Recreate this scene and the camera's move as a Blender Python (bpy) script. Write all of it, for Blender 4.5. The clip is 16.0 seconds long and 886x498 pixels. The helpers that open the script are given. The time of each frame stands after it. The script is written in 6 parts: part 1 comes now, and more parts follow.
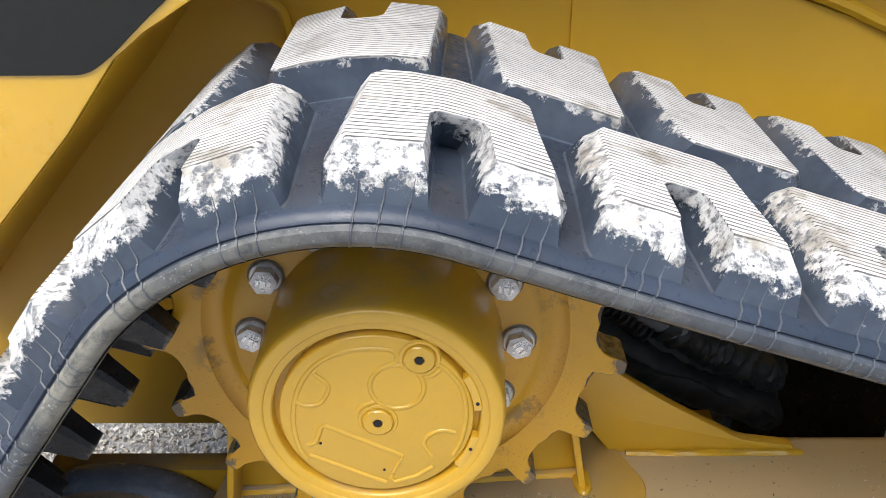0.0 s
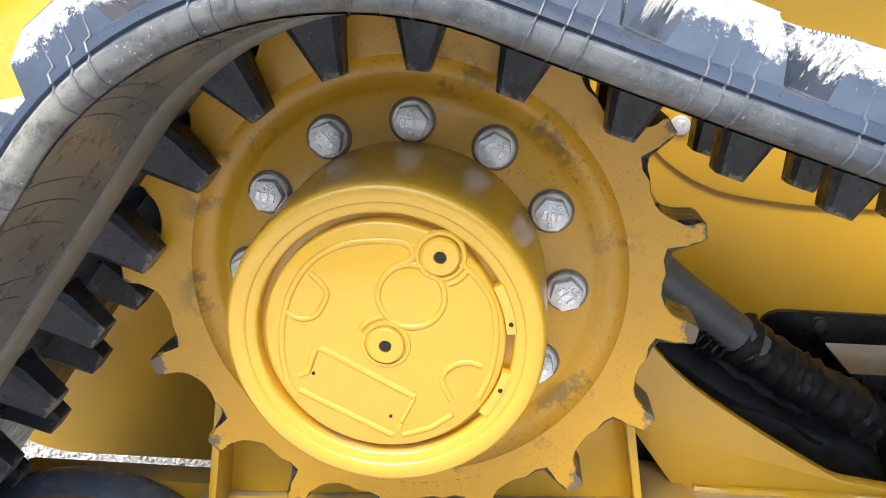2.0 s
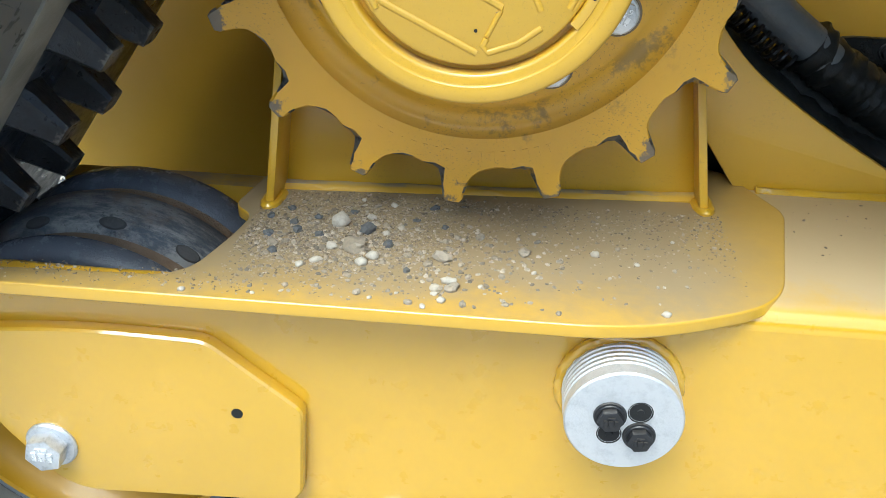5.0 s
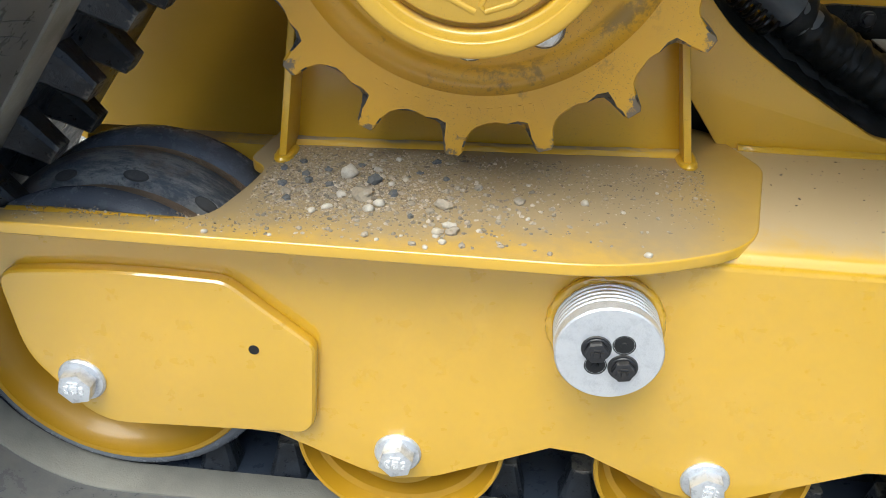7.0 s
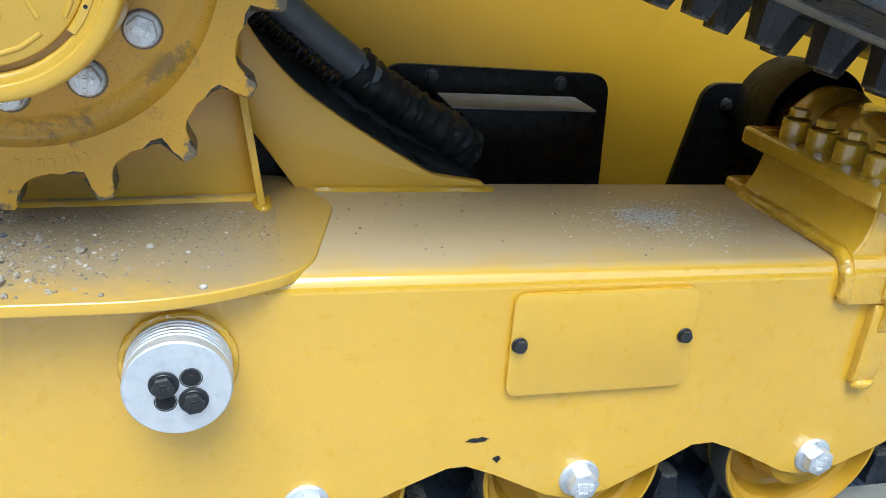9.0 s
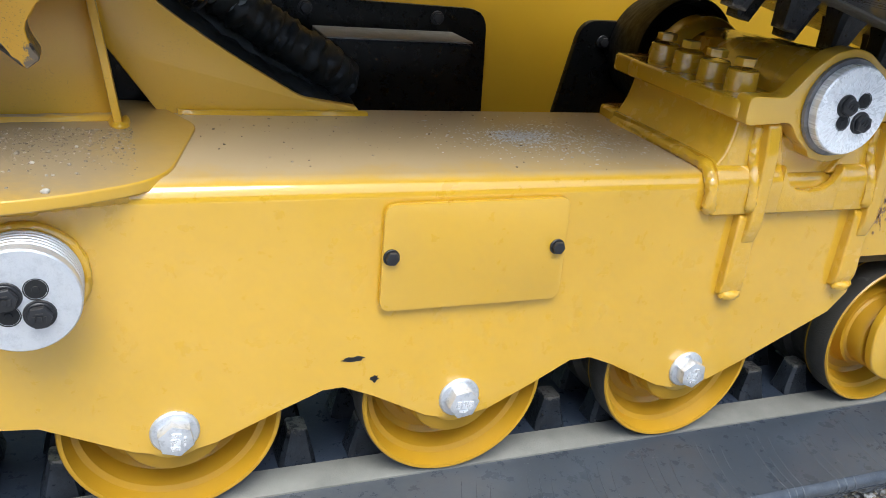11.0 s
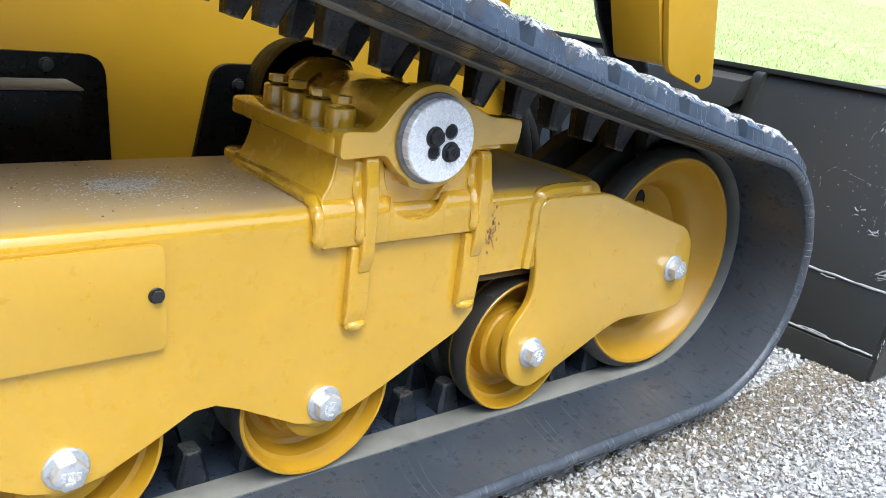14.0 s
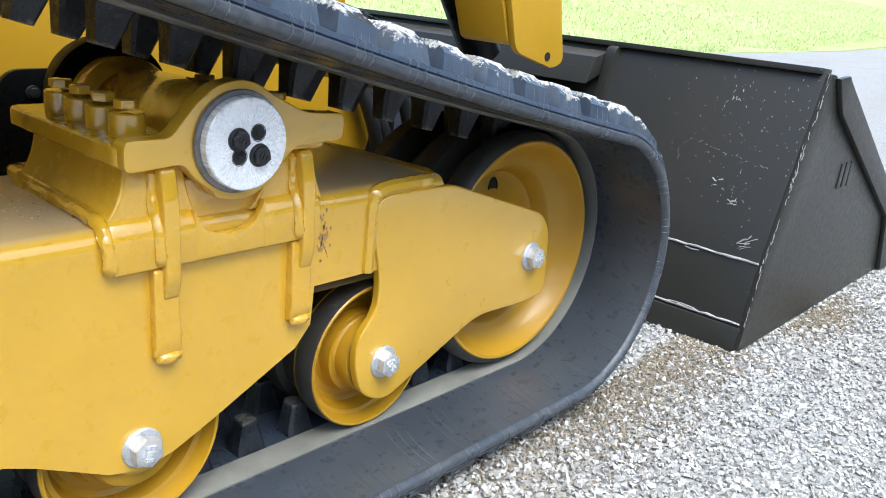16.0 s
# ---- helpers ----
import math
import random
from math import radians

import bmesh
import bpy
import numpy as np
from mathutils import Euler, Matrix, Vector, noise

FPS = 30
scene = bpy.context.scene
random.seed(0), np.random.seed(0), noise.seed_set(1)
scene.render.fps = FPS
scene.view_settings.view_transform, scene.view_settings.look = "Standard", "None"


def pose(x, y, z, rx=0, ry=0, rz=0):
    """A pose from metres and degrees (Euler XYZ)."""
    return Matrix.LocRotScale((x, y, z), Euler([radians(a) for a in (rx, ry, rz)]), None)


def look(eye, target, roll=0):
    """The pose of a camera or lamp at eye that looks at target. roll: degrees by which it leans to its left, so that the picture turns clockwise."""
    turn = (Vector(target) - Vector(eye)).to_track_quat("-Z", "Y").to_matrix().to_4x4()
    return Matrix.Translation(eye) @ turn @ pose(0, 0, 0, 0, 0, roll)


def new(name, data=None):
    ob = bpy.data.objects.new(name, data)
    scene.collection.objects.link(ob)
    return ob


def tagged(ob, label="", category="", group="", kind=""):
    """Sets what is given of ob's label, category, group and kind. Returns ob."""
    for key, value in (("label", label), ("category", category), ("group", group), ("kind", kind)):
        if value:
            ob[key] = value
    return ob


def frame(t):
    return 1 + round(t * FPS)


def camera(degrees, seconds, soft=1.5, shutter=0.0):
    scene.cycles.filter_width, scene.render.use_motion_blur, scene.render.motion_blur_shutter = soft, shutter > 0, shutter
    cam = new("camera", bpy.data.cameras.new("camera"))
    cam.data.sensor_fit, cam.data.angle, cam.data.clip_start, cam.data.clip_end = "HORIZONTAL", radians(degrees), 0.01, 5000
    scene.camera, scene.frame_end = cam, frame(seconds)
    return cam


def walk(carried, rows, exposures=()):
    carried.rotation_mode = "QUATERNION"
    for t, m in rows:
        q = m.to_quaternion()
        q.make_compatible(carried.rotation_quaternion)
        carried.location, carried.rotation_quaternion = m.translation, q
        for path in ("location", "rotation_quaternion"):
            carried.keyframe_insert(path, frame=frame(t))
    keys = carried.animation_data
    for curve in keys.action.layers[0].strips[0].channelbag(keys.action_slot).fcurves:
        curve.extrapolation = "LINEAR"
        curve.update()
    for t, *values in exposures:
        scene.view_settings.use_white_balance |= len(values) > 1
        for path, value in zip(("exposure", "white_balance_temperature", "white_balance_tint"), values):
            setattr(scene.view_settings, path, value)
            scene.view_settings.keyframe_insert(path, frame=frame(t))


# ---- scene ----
cam = camera(55.6, 16.0, soft=0.8)
PATH = [
    (0, (0.059, -0.537, 1.131), (0.04, 1.227, 0.189), -0.5),
    (0.5, (0.069, -0.511, 1.082), (0.045, 1.253, 0.139), -0.3),
    (1, (0.08, -0.495, 1.017), (0.01, 1.3, 0.139), 0.3),
    (1.5, (0.077, -0.496, 0.956), (-0.045, 1.372, 0.252), 0.8),
    (2, (0.075, -0.499, 0.92), (-0.077, 1.399, 0.308), 0.8),
    (2.5, (0.068, -0.508, 0.904), (-0.105, 1.392, 0.305), 0.4),
    (3, (0.067, -0.521, 0.89), (-0.105, 1.382, 0.299), 0.3),
    (3.5, (0.062, -0.534, 0.882), (-0.113, 1.363, 0.276), 0.3),
    (4, (0.053, -0.537, 0.85), (-0.118, 1.298, 0.073), 0.8),
    (4.5, (0.053, -0.533, 0.807), (-0.103, 1.254, -0.077), 1.5),
    (5, (0.032, -0.536, 0.772), (-0.118, 1.226, -0.164), 1.7),
    (5.2, (0.033, -0.538, 0.764), (-0.13, 1.211, -0.191), 1.5),
    (7.3, (0.04, -0.605, 0.784), (-0.1, 1.13, -0.2), 2.1),
    (7.5, (0.054, -0.611, 0.804), (0.0, 1.15, -0.143), 2.0),
    (8, (0.086, -0.626, 0.829), (0.193, 1.157, -0.071), 2.0),
    (8.5, (0.134, -0.617, 0.803), (0.42, 1.184, -0.018), 3.2),
    (9, (0.156, -0.652, 0.764), (0.681, 1.116, -0.009), 5.5),
    (9.2, (0.165, -0.657, 0.742), (0.785, 1.08, -0.031), 6.3),
    (11.3, (0.202, -0.684, 0.696), (0.977, 0.992, -0.073), 6.9),
    (11.5, (0.213, -0.689, 0.699), (1.039, 0.973, -0.046), 7.4),
    (12, (0.243, -0.708, 0.704), (1.199, 0.903, 0.004), 7.7),
    (12.5, (0.278, -0.724, 0.704), (1.369, 0.815, 0.038), 7.9),
    (13, (0.309, -0.738, 0.703), (1.505, 0.733, 0.066), 7.8),
    (13.5, (0.318, -0.739, 0.705), (1.567, 0.698, 0.093), 7.5),
    (14, (0.316, -0.742, 0.706), (1.571, 0.69, 0.094), 7.3),
    (14.5, (0.319, -0.74, 0.702), (1.584, 0.684, 0.092), 7.1),
    (15, (0.328, -0.752, 0.7), (1.652, 0.621, 0.095), 6.5),
    (15.5, (0.381, -0.75, 0.69), (1.787, 0.538, 0.086), 5.0),
    (16, (0.434, -0.728, 0.706), (1.861, 0.532, 0.091), 4.9),
]
EXPOSURE = [(0.0, 0.96, 6500, 7), (0.8, 1.03, 6450, 7), (1.5, 1.52, 6400, 6), (2.5, 1.8, 6350, 7), (3.5, 1.75, 6200, 5), (4.2, 1.46, 6000, -1), (5.0, 1.18, 5800, -4), (7.5, 0.98, 6200, 1), (8.0, 1.0, 6150, 0), (8.5, 1.03, 5650, -1), (9.0, 1.03, 5350, -2), (11.0, 0.95, 5850, 4), (11.5, 0.95, 5950, 4), (12.0, 0.97, 5850, 4), (12.5, 1.10, 5700, 4), (14.5, 1.08, 5850, 4), (16.0, 1.06, 5900, 3)]
walk(cam, [(t, look(eye, target, roll)) for t, eye, target, roll in PATH], EXPOSURE)

# ---- light ----
world = bpy.data.worlds.new("sky")
scene.world = world
world.use_nodes = True
wn = world.node_tree.nodes
sky = wn.new("ShaderNodeTexSky")
sky.sky_type = "NISHITA"
sky.sun_disc = False
SUN_UP, SUN_TURN = 62.0, 198.0
sky.sun_elevation, sky.sun_rotation = radians(SUN_UP), radians(SUN_TURN)
sky.air_density, sky.dust_density, sky.ozone_density = 1.0, 3.0, 1.0
wn["Background"].inputs["Strength"].default_value = 0.15
world.node_tree.links.new(sky.outputs[0], wn["Background"].inputs["Color"])
sun = new("sun", bpy.data.lights.new("sun", "SUN"))
sun.data.energy, sun.data.angle, sun.data.color = 1.7, radians(40), (1.0, 0.97, 0.93)
az = radians(SUN_TURN)
sun_way = Vector((math.sin(az) * math.cos(radians(SUN_UP)), math.cos(az) * math.cos(radians(SUN_UP)), math.sin(radians(SUN_UP))))
sun.matrix_basis = look(sun_way * 10, (0, 0, 0))
GROUND = 0.042


# ---- materials ----
class Nodes:
    """A material under construction, with short ways to add nodes."""

    def __init__(self, name):
        self.m = bpy.data.materials.new(name)
        self.m.use_nodes = True
        self.t = self.m.node_tree
        self.b = self.t.nodes["Principled BSDF"]

    def add(self, kind, **values):
        n = self.t.nodes.new("ShaderNode" + kind)
        for key, v in values.items():
            n.inputs[key.replace("_", " ")].default_value = v
        return n

    def link(self, a, b):
        self.t.links.new(a, b)

    def coords(self, which="Object"):
        return self.t.nodes.new("ShaderNodeTexCoord").outputs[which]

    def noise(self, where, scale, detail=4.0, rough=0.6):
        n = self.add("TexNoise", Scale=scale, Detail=detail, Roughness=rough)
        self.link(where, n.inputs["Vector"])
        return n.outputs["Fac"]

    def ramp(self, fac, lo, hi, a=0.0, b=1.0):
        n = self.add("MapRange")
        n.interpolation_type = "SMOOTHSTEP"
        for k, v in zip(("From Min", "From Max", "To Min", "To Max"), (lo, hi, a, b)):
            n.inputs[k].default_value = v
        self.link(fac, n.inputs["Value"])
        return n.outputs["Result"]

    def math(self, op, a, b):
        n = self.t.nodes.new("ShaderNodeMath")
        n.operation, n.use_clamp = op, False
        for k, v in enumerate((a, b)):
            if isinstance(v, (int, float)):
                n.inputs[k].default_value = v
            else:
                self.link(v, n.inputs[k])
        return n.outputs[0]

    def mix(self, fac, a, b):
        n = self.t.nodes.new("ShaderNodeMix")
        n.data_type = "RGBA"
        for k, v in ((0, fac), (6, a), (7, b)):
            if isinstance(v, (int, float)):
                n.inputs[k].default_value = v
            elif isinstance(v, tuple):
                n.inputs[k].default_value = (*v, 1)
            else:
                self.link(v, n.inputs[k])
        return n.outputs[2]

    def bump(self, height, strength, distance):
        n = self.add("Bump", Strength=strength, Distance=distance)
        self.link(height, n.inputs["Height"])
        self.link(n.outputs[0], self.b.inputs["Normal"])
        return n

    def put(self, color=None, rough=None, metal=None, coat=None):
        for key, v in (("Base Color", color), ("Roughness", rough), ("Metallic", metal), ("Coat Weight", coat)):
            if v is None:
                continue
            if isinstance(v, tuple):
                self.b.inputs[key].default_value = (*v, 1)
            elif isinstance(v, (int, float)):
                self.b.inputs[key].default_value = v
            else:
                self.link(v, self.b.inputs[key])
        return self.m

    def upward(self):
        g = self.t.nodes.new("ShaderNodeNewGeometry")
        s = self.t.nodes.new("ShaderNodeSeparateXYZ")
        self.link(g.outputs["Normal"], s.inputs[0])
        return s.outputs["Z"]


YELLOW = (0.69, 0.395, 0.020)
DUST = (0.31, 0.26, 0.185)


def paint(name, base=YELLOW, rough=0.3, dust=0.0, orange=1.0, scuff=0.0, band=None, wheel_wear=None, swept=None, coat=0.95, sheen=0.07, speckle=0.0, dirt=DUST):
    """Sprayed machine paint: slight mottling, orange peel, and dust that settles on what faces up."""
    k = Nodes(name)
    c = k.coords()
    big, mid, fine = k.noise(c, 5, 3), k.noise(c, 38, 5), k.noise(c, 420, 2)
    dark = tuple(v * 0.93 for v in base)
    col = k.mix(k.ramp(big, 0.35, 0.7), base, dark)
    col = k.mix(k.ramp(mid, 0.45, 0.8, 0, 0.06), col, tuple(v * 0.88 for v in base))
    r = k.ramp(mid, 0.3, 0.75, rough, rough + 0.12)
    if scuff:
        s = k.ramp(k.noise(c, 26, 8, 0.72), 0.70 - 0.12 * scuff, 0.76, 0, 0.8)
        col = k.mix(s, col, (0.14, 0.11, 0.08))
    if wheel_wear:
        # rubbed bare towards the tooth tips, greasy smears in the dish
        off = k.t.nodes.new("ShaderNodeVectorMath")
        off.operation = "MULTIPLY"
        k.link(c, off.inputs[0])
        off.inputs[1].default_value = (1, 0, 1)
        far = k.t.nodes.new("ShaderNodeVectorMath")
        far.operation = "DISTANCE"
        k.link(off.outputs[0], far.inputs[0])
        far.inputs[1].default_value = (0, 0, wheel_wear)
        tip = k.math("ADD", far.outputs["Value"], k.math("MULTIPLY", k.math("SUBTRACT", k.noise(c, 60, 6, 0.7), 0.5), 0.075))
        col = k.mix(k.ramp(tip, 0.212, 0.219, 0, 0.9), col, (0.10, 0.088, 0.075))
        ring = k.math("MULTIPLY", k.ramp(far.outputs["Value"], 0.135, 0.15), k.ramp(far.outputs["Value"], 0.185, 0.165))
        smear = k.math("MULTIPLY", ring, k.ramp(k.noise(c, 17, 6, 0.7), 0.56, 0.64, 0, 0.75))
        col = k.mix(smear, col, (0.19, 0.12, 0.03))
    if speckle:
        dots = k.math("MULTIPLY", k.ramp(k.noise(c, 520, 3, 0.6), 0.60, 0.66), k.ramp(k.noise(c, 13, 5, 0.7), 0.42, 0.60))
        col = k.mix(k.math("MULTIPLY", dots, speckle), col, (0.13, 0.085, 0.035))
        film = k.ramp(k.noise(c, 7, 6, 0.7), 0.45, 0.72, 0, 0.32 * speckle)
        col = k.mix(film, col, (0.30, 0.21, 0.085))
    if dust:
        up = k.ramp(k.upward(), 0.72, 0.98)
        d = k.math("MULTIPLY", up, k.ramp(k.noise(c, 9, 6, 0.7), 0.66 - 0.42 * dust, 0.86 - 0.3 * dust))
        if band:
            g = k.t.nodes.new("ShaderNodeSeparateXYZ")
            k.link(c, g.inputs[0])
            wav = k.math("ADD", g.outputs["Y"], k.math("MULTIPLY", k.math("SUBTRACT", k.noise(c, 16, 8, 0.78), 0.5), 0.16))
            d = k.math("MULTIPLY", up, k.math("MAXIMUM", k.math("MULTIPLY", d, 0.35), k.ramp(wav, band[0], band[1])))
        if swept:
            d = k.math("MULTIPLY", d, k.ramp(k.math("ADD", g.outputs["X"], k.math("MULTIPLY", k.math("SUBTRACT", k.noise(c, 12, 5, 0.7), 0.5), 0.10)), swept[0], swept[1], 1.0, 0.35))
        speck = k.math("MULTIPLY", up, k.ramp(k.noise(c, 260, 3, 0.7), 0.62, 0.72, 0, 0.5))
        d = k.math("MAXIMUM", k.math("MULTIPLY", d, min(1.0, 0.35 + 0.6 * dust)), k.math("MULTIPLY", speck, dust))
        col = k.mix(d, col, dirt)
        mixr = k.t.nodes.new("ShaderNodeMix")
        k.link(d, mixr.inputs[0]), k.link(r, mixr.inputs[2])
        mixr.inputs[3].default_value = 0.72
        r = mixr.outputs[0]
        coat = k.math("MULTIPLY", k.math("SUBTRACT", 1.0, k.math("MULTIPLY", d, 0.35)), coat)
        k.link(k.math("ADD", k.math("MULTIPLY", d, 0.25), sheen), k.b.inputs["Coat Roughness"])
    k.bump(k.math("ADD", k.math("MULTIPLY", fine, 0.3), mid), 0.07 * orange, 0.003)
    k.b.inputs["Coat Roughness"].default_value = sheen
    k.b.inputs["Coat IOR"].default_value = 1.75
    return k.put(col, r, 0.0, coat)


def rubber(name, base=(0.022, 0.028, 0.039), dusty=0.5, rough=0.46, relief=1.0):
    k = Nodes(name)
    c = k.coords()
    big, mid, fine = k.noise(c, 7, 5), k.noise(c, 60, 6, 0.7), k.noise(c, 500, 3)
    col = k.mix(k.ramp(big, 0.3, 0.75), base, tuple(v * 1.7 + 0.006 for v in base))
    dust = k.ramp(mid, 0.72 - 0.22 * dusty, 0.85, 0, 0.35 + 0.3 * dusty)
    col = k.mix(dust, col, (0.26, 0.25, 0.23))
    k.bump(k.math("ADD", fine, mid), 0.25 * relief, 0.003)
    k.b.inputs["Specular IOR Level"].default_value = 0.35 if max(base) > 0.01 else 0.12
    return k.put(col, k.ramp(mid, 0.3, 0.8, rough - 0.12, rough + 0.2))


def tread_rubber():
    """Rubber of the tread: chalky dust on the worn tops, with fine moulded grooves across them."""
    k = Nodes("tread rubber")
    uv = k.t.nodes.new("ShaderNodeUVMap")
    uv.uv_map = "flat"
    hv = k.t.nodes.new("ShaderNodeUVMap")
    hv.uv_map = "height"
    sep, sh = k.t.nodes.new("ShaderNodeSeparateXYZ"), k.t.nodes.new("ShaderNodeSeparateXYZ")
    k.link(uv.outputs[0], sep.inputs[0]), k.link(hv.outputs[0], sh.inputs[0])
    c = k.coords()
    big, mid, fine = k.noise(c, 14, 5, 0.65), k.noise(c, 75, 7, 0.75), k.noise(c, 420, 4)
    way = k.math("ADD", sep.outputs["Y"], k.math("MULTIPLY", k.math("SUBTRACT", k.noise(c, 55, 3), 0.5), 0.0022))
    line = k.math("SINE", k.math("MULTIPLY", way, 2 * math.pi / 0.0062), 0.0)
    top = k.ramp(sh.outputs["X"], 0.0438, 0.0452)
    groove = k.math("MULTIPLY", k.ramp(line, 0.45, 0.85), top)
    edge = k.math("ADD", k.math("SUBTRACT", sh.outputs["X"], k.math("MULTIPLY", sh.outputs["Y"], 0.024)), k.math("MULTIPLY", k.math("SUBTRACT", mid, 0.5), 0.055))
    edge = k.math("ADD", edge, k.math("MULTIPLY", k.math("SUBTRACT", big, 0.5), 0.04))
    pos = k.t.nodes.new("ShaderNodeSeparateXYZ")
    k.link(c, pos.inputs[0])
    edge = k.math("SUBTRACT", edge, k.ramp(pos.outputs["X"], 0.35, 1.0, 0.0, 0.009))
    chalk = k.math("MULTIPLY", k.ramp(edge, 0.0280, 0.0325), k.ramp(k.noise(c, 130, 6, 0.75), 0.36, 0.54, 0.12, 1.0))
    chalk = k.math("MAXIMUM", chalk, k.math("MULTIPLY", top, 0.92))
    dust_col = k.mix(k.ramp(big, 0.52, 0.66, 0, 0.9), (0.72, 0.71, 0.685), (0.34, 0.30, 0.24))
    dust_col = k.mix(k.ramp(mid, 0.5, 0.75, 0, 0.5), dust_col, (0.80, 0.79, 0.76))
    dust_col = k.mix(k.ramp(pos.outputs["Y"], 0.06, 0.16, 0, 0.55), dust_col, (0.36, 0.37, 0.38))
    col = k.mix(k.ramp(big, 0.3, 0.7), (0.038, 0.050, 0.072), (0.074, 0.092, 0.122))
    col = k.mix(chalk, col, dust_col)
    fleck = k.math("MULTIPLY", k.ramp(k.noise(c, 210, 5, 0.75), 0.60, 0.68), k.ramp(k.noise(c, 26, 4, 0.6), 0.46, 0.62))
    col = k.mix(k.math("MULTIPLY", fleck, 0.75), col, (0.06, 0.062, 0.066))
    col = k.mix(k.math("MULTIPLY", k.math("MULTIPLY", groove, 0.95), k.ramp(k.noise(c, 45, 4, 0.7), 0.3, 0.55, 0.5, 1.0)), col, (0.075, 0.07, 0.065))
    h = k.math("SUBTRACT", k.math("MULTIPLY", k.math("ADD", mid, k.math("MULTIPLY", fine, 0.4)), k.ramp(chalk, 0, 1, 0.06, 1.1)), k.math("MULTIPLY", groove, 0.9))
    k.bump(h, 0.55, 0.0035)
    return k.put(col, k.ramp(chalk, 0, 1, 0.27, 0.92))


def metal(name, base=(0.72, 0.73, 0.74), rough=0.32, worn=0.5, metallic=0.85):
    k = Nodes(name)
    c = k.coords()
    mid, fine = k.noise(c, 90, 6, 0.7), k.noise(c, 700, 3)
    col = k.mix(k.ramp(mid, 0.45, 0.75, 0, worn), base, tuple(v * 0.45 for v in base))
    k.bump(k.math("ADD", fine, mid), 0.3, 0.0015)
    return k.put(col, k.ramp(mid, 0.3, 0.8, rough, rough + 0.3), metallic)


def black(name, base=(0.008, 0.008, 0.009), rough=0.3, dusty=0.25, scratch=0.0, gloss=0.5):
    k = Nodes(name)
    c = k.coords()
    big, mid, fine = k.noise(c, 6, 5), k.noise(c, 70, 6, 0.75), k.noise(c, 600, 3)
    col = k.mix(k.ramp(mid, 0.56, 0.8, 0, 0.3 * dusty), base, (0.17, 0.15, 0.12))
    up = k.math("MULTIPLY", k.ramp(k.upward(), 0.55, 0.95), k.ramp(mid, 0.3, 0.6, 0.2, 0.8))
    col = k.mix(k.math("MULTIPLY", up, dusty), col, (0.30, 0.25, 0.19))
    if scratch:
        mp = k.t.nodes.new("ShaderNodeMapping")
        k.link(c, mp.inputs[0])
        mp.inputs["Scale"].default_value = (3, 3, 26)
        mp.inputs["Rotation"].default_value = (0.7, 0.4, 0.9)
        s = k.ramp(k.noise(mp.outputs[0], 7, 8, 0.8), 0.635, 0.665, 0, 1)
        s = k.math("MULTIPLY", s, k.ramp(k.noise(c, 11, 5), 0.50, 0.62))
        col = k.mix(k.math("MULTIPLY", s, scratch), col, (0.42, 0.41, 0.39))
    k.bump(k.math("ADD", fine, mid), 0.1, 0.002)
    k.b.inputs["Specular IOR Level"].default_value = gloss
    return k.put(col, k.ramp(mid, 0.3, 0.8, rough, rough + 0.18))


def stone_mat(name, lo, hi):
    k = Nodes(name)
    g = k.t.nodes.new("ShaderNodeNewGeometry")
    c = k.coords()
    v = k.t.nodes.new("ShaderNodeValToRGB")
    e = v.color_ramp.elements
    e[0].position, e[0].color = 0.0, (*lo, 1)
    e[1].position, e[1].color = 1.0, (*hi, 1)
    mid_e = v.color_ramp.elements.new(0.55)
    mid_e.color = (*[(a + b) * 0.45 + d for a, b, d in zip(lo, hi, (0.03, 0.015, -0.01))], 1)
    k.link(g.outputs["Random Per Island"], v.inputs[0])
    n = k.noise(c, 300, 4)
    col = k.mix(k.ramp(n, 0.35, 0.75, 0, 0.5), v.outputs[0], tuple(x * 0.7 for x in lo))
    k.bump(n, 0.3, 0.002)
    return k.put(col, 0.85)


def ground_mat():
    k = Nodes("gravel ground")
    c = k.coords()
    big, mid = k.noise(c, 1.3, 6, 0.65), k.noise(c, 55, 5, 0.75)
    vor = k.add("TexVoronoi", Scale=85.0)
    k.link(c, vor.inputs["Vector"])
    col = k.mix(k.ramp(mid, 0.3, 0.75), (0.30, 0.29, 0.28), (0.52, 0.51, 0.495))
    col = k.mix(k.ramp(big, 0.45, 0.7, 0, 0.35), col, (0.36, 0.30, 0.22))
    h = k.math("ADD", vor.outputs["Distance"], mid)
    k.bump(h, 0.6, 0.012)
    return k.put(col, 0.9)


def grass_mat(name, island=False):
    k = Nodes(name)
    c = k.coords()
    big, mid = k.noise(c, 0.5, 4), k.noise(c, 6, 6, 0.7)
    col = k.mix(k.ramp(mid, 0.3, 0.7), (0.38, 0.47, 0.15), (0.52, 0.60, 0.23))
    col = k.mix(k.ramp(big, 0.4, 0.7, 0, 0.55), col, (0.53, 0.57, 0.27))
    if island:
        g = k.t.nodes.new("ShaderNodeNewGeometry")
        col = k.mix(k.ramp(g.outputs["Random Per Island"], 0, 1, 0, 0.6), col, (0.55, 0.61, 0.27))
    k.bump(mid, 0.8, 0.05)
    return k.put(col, 0.8)


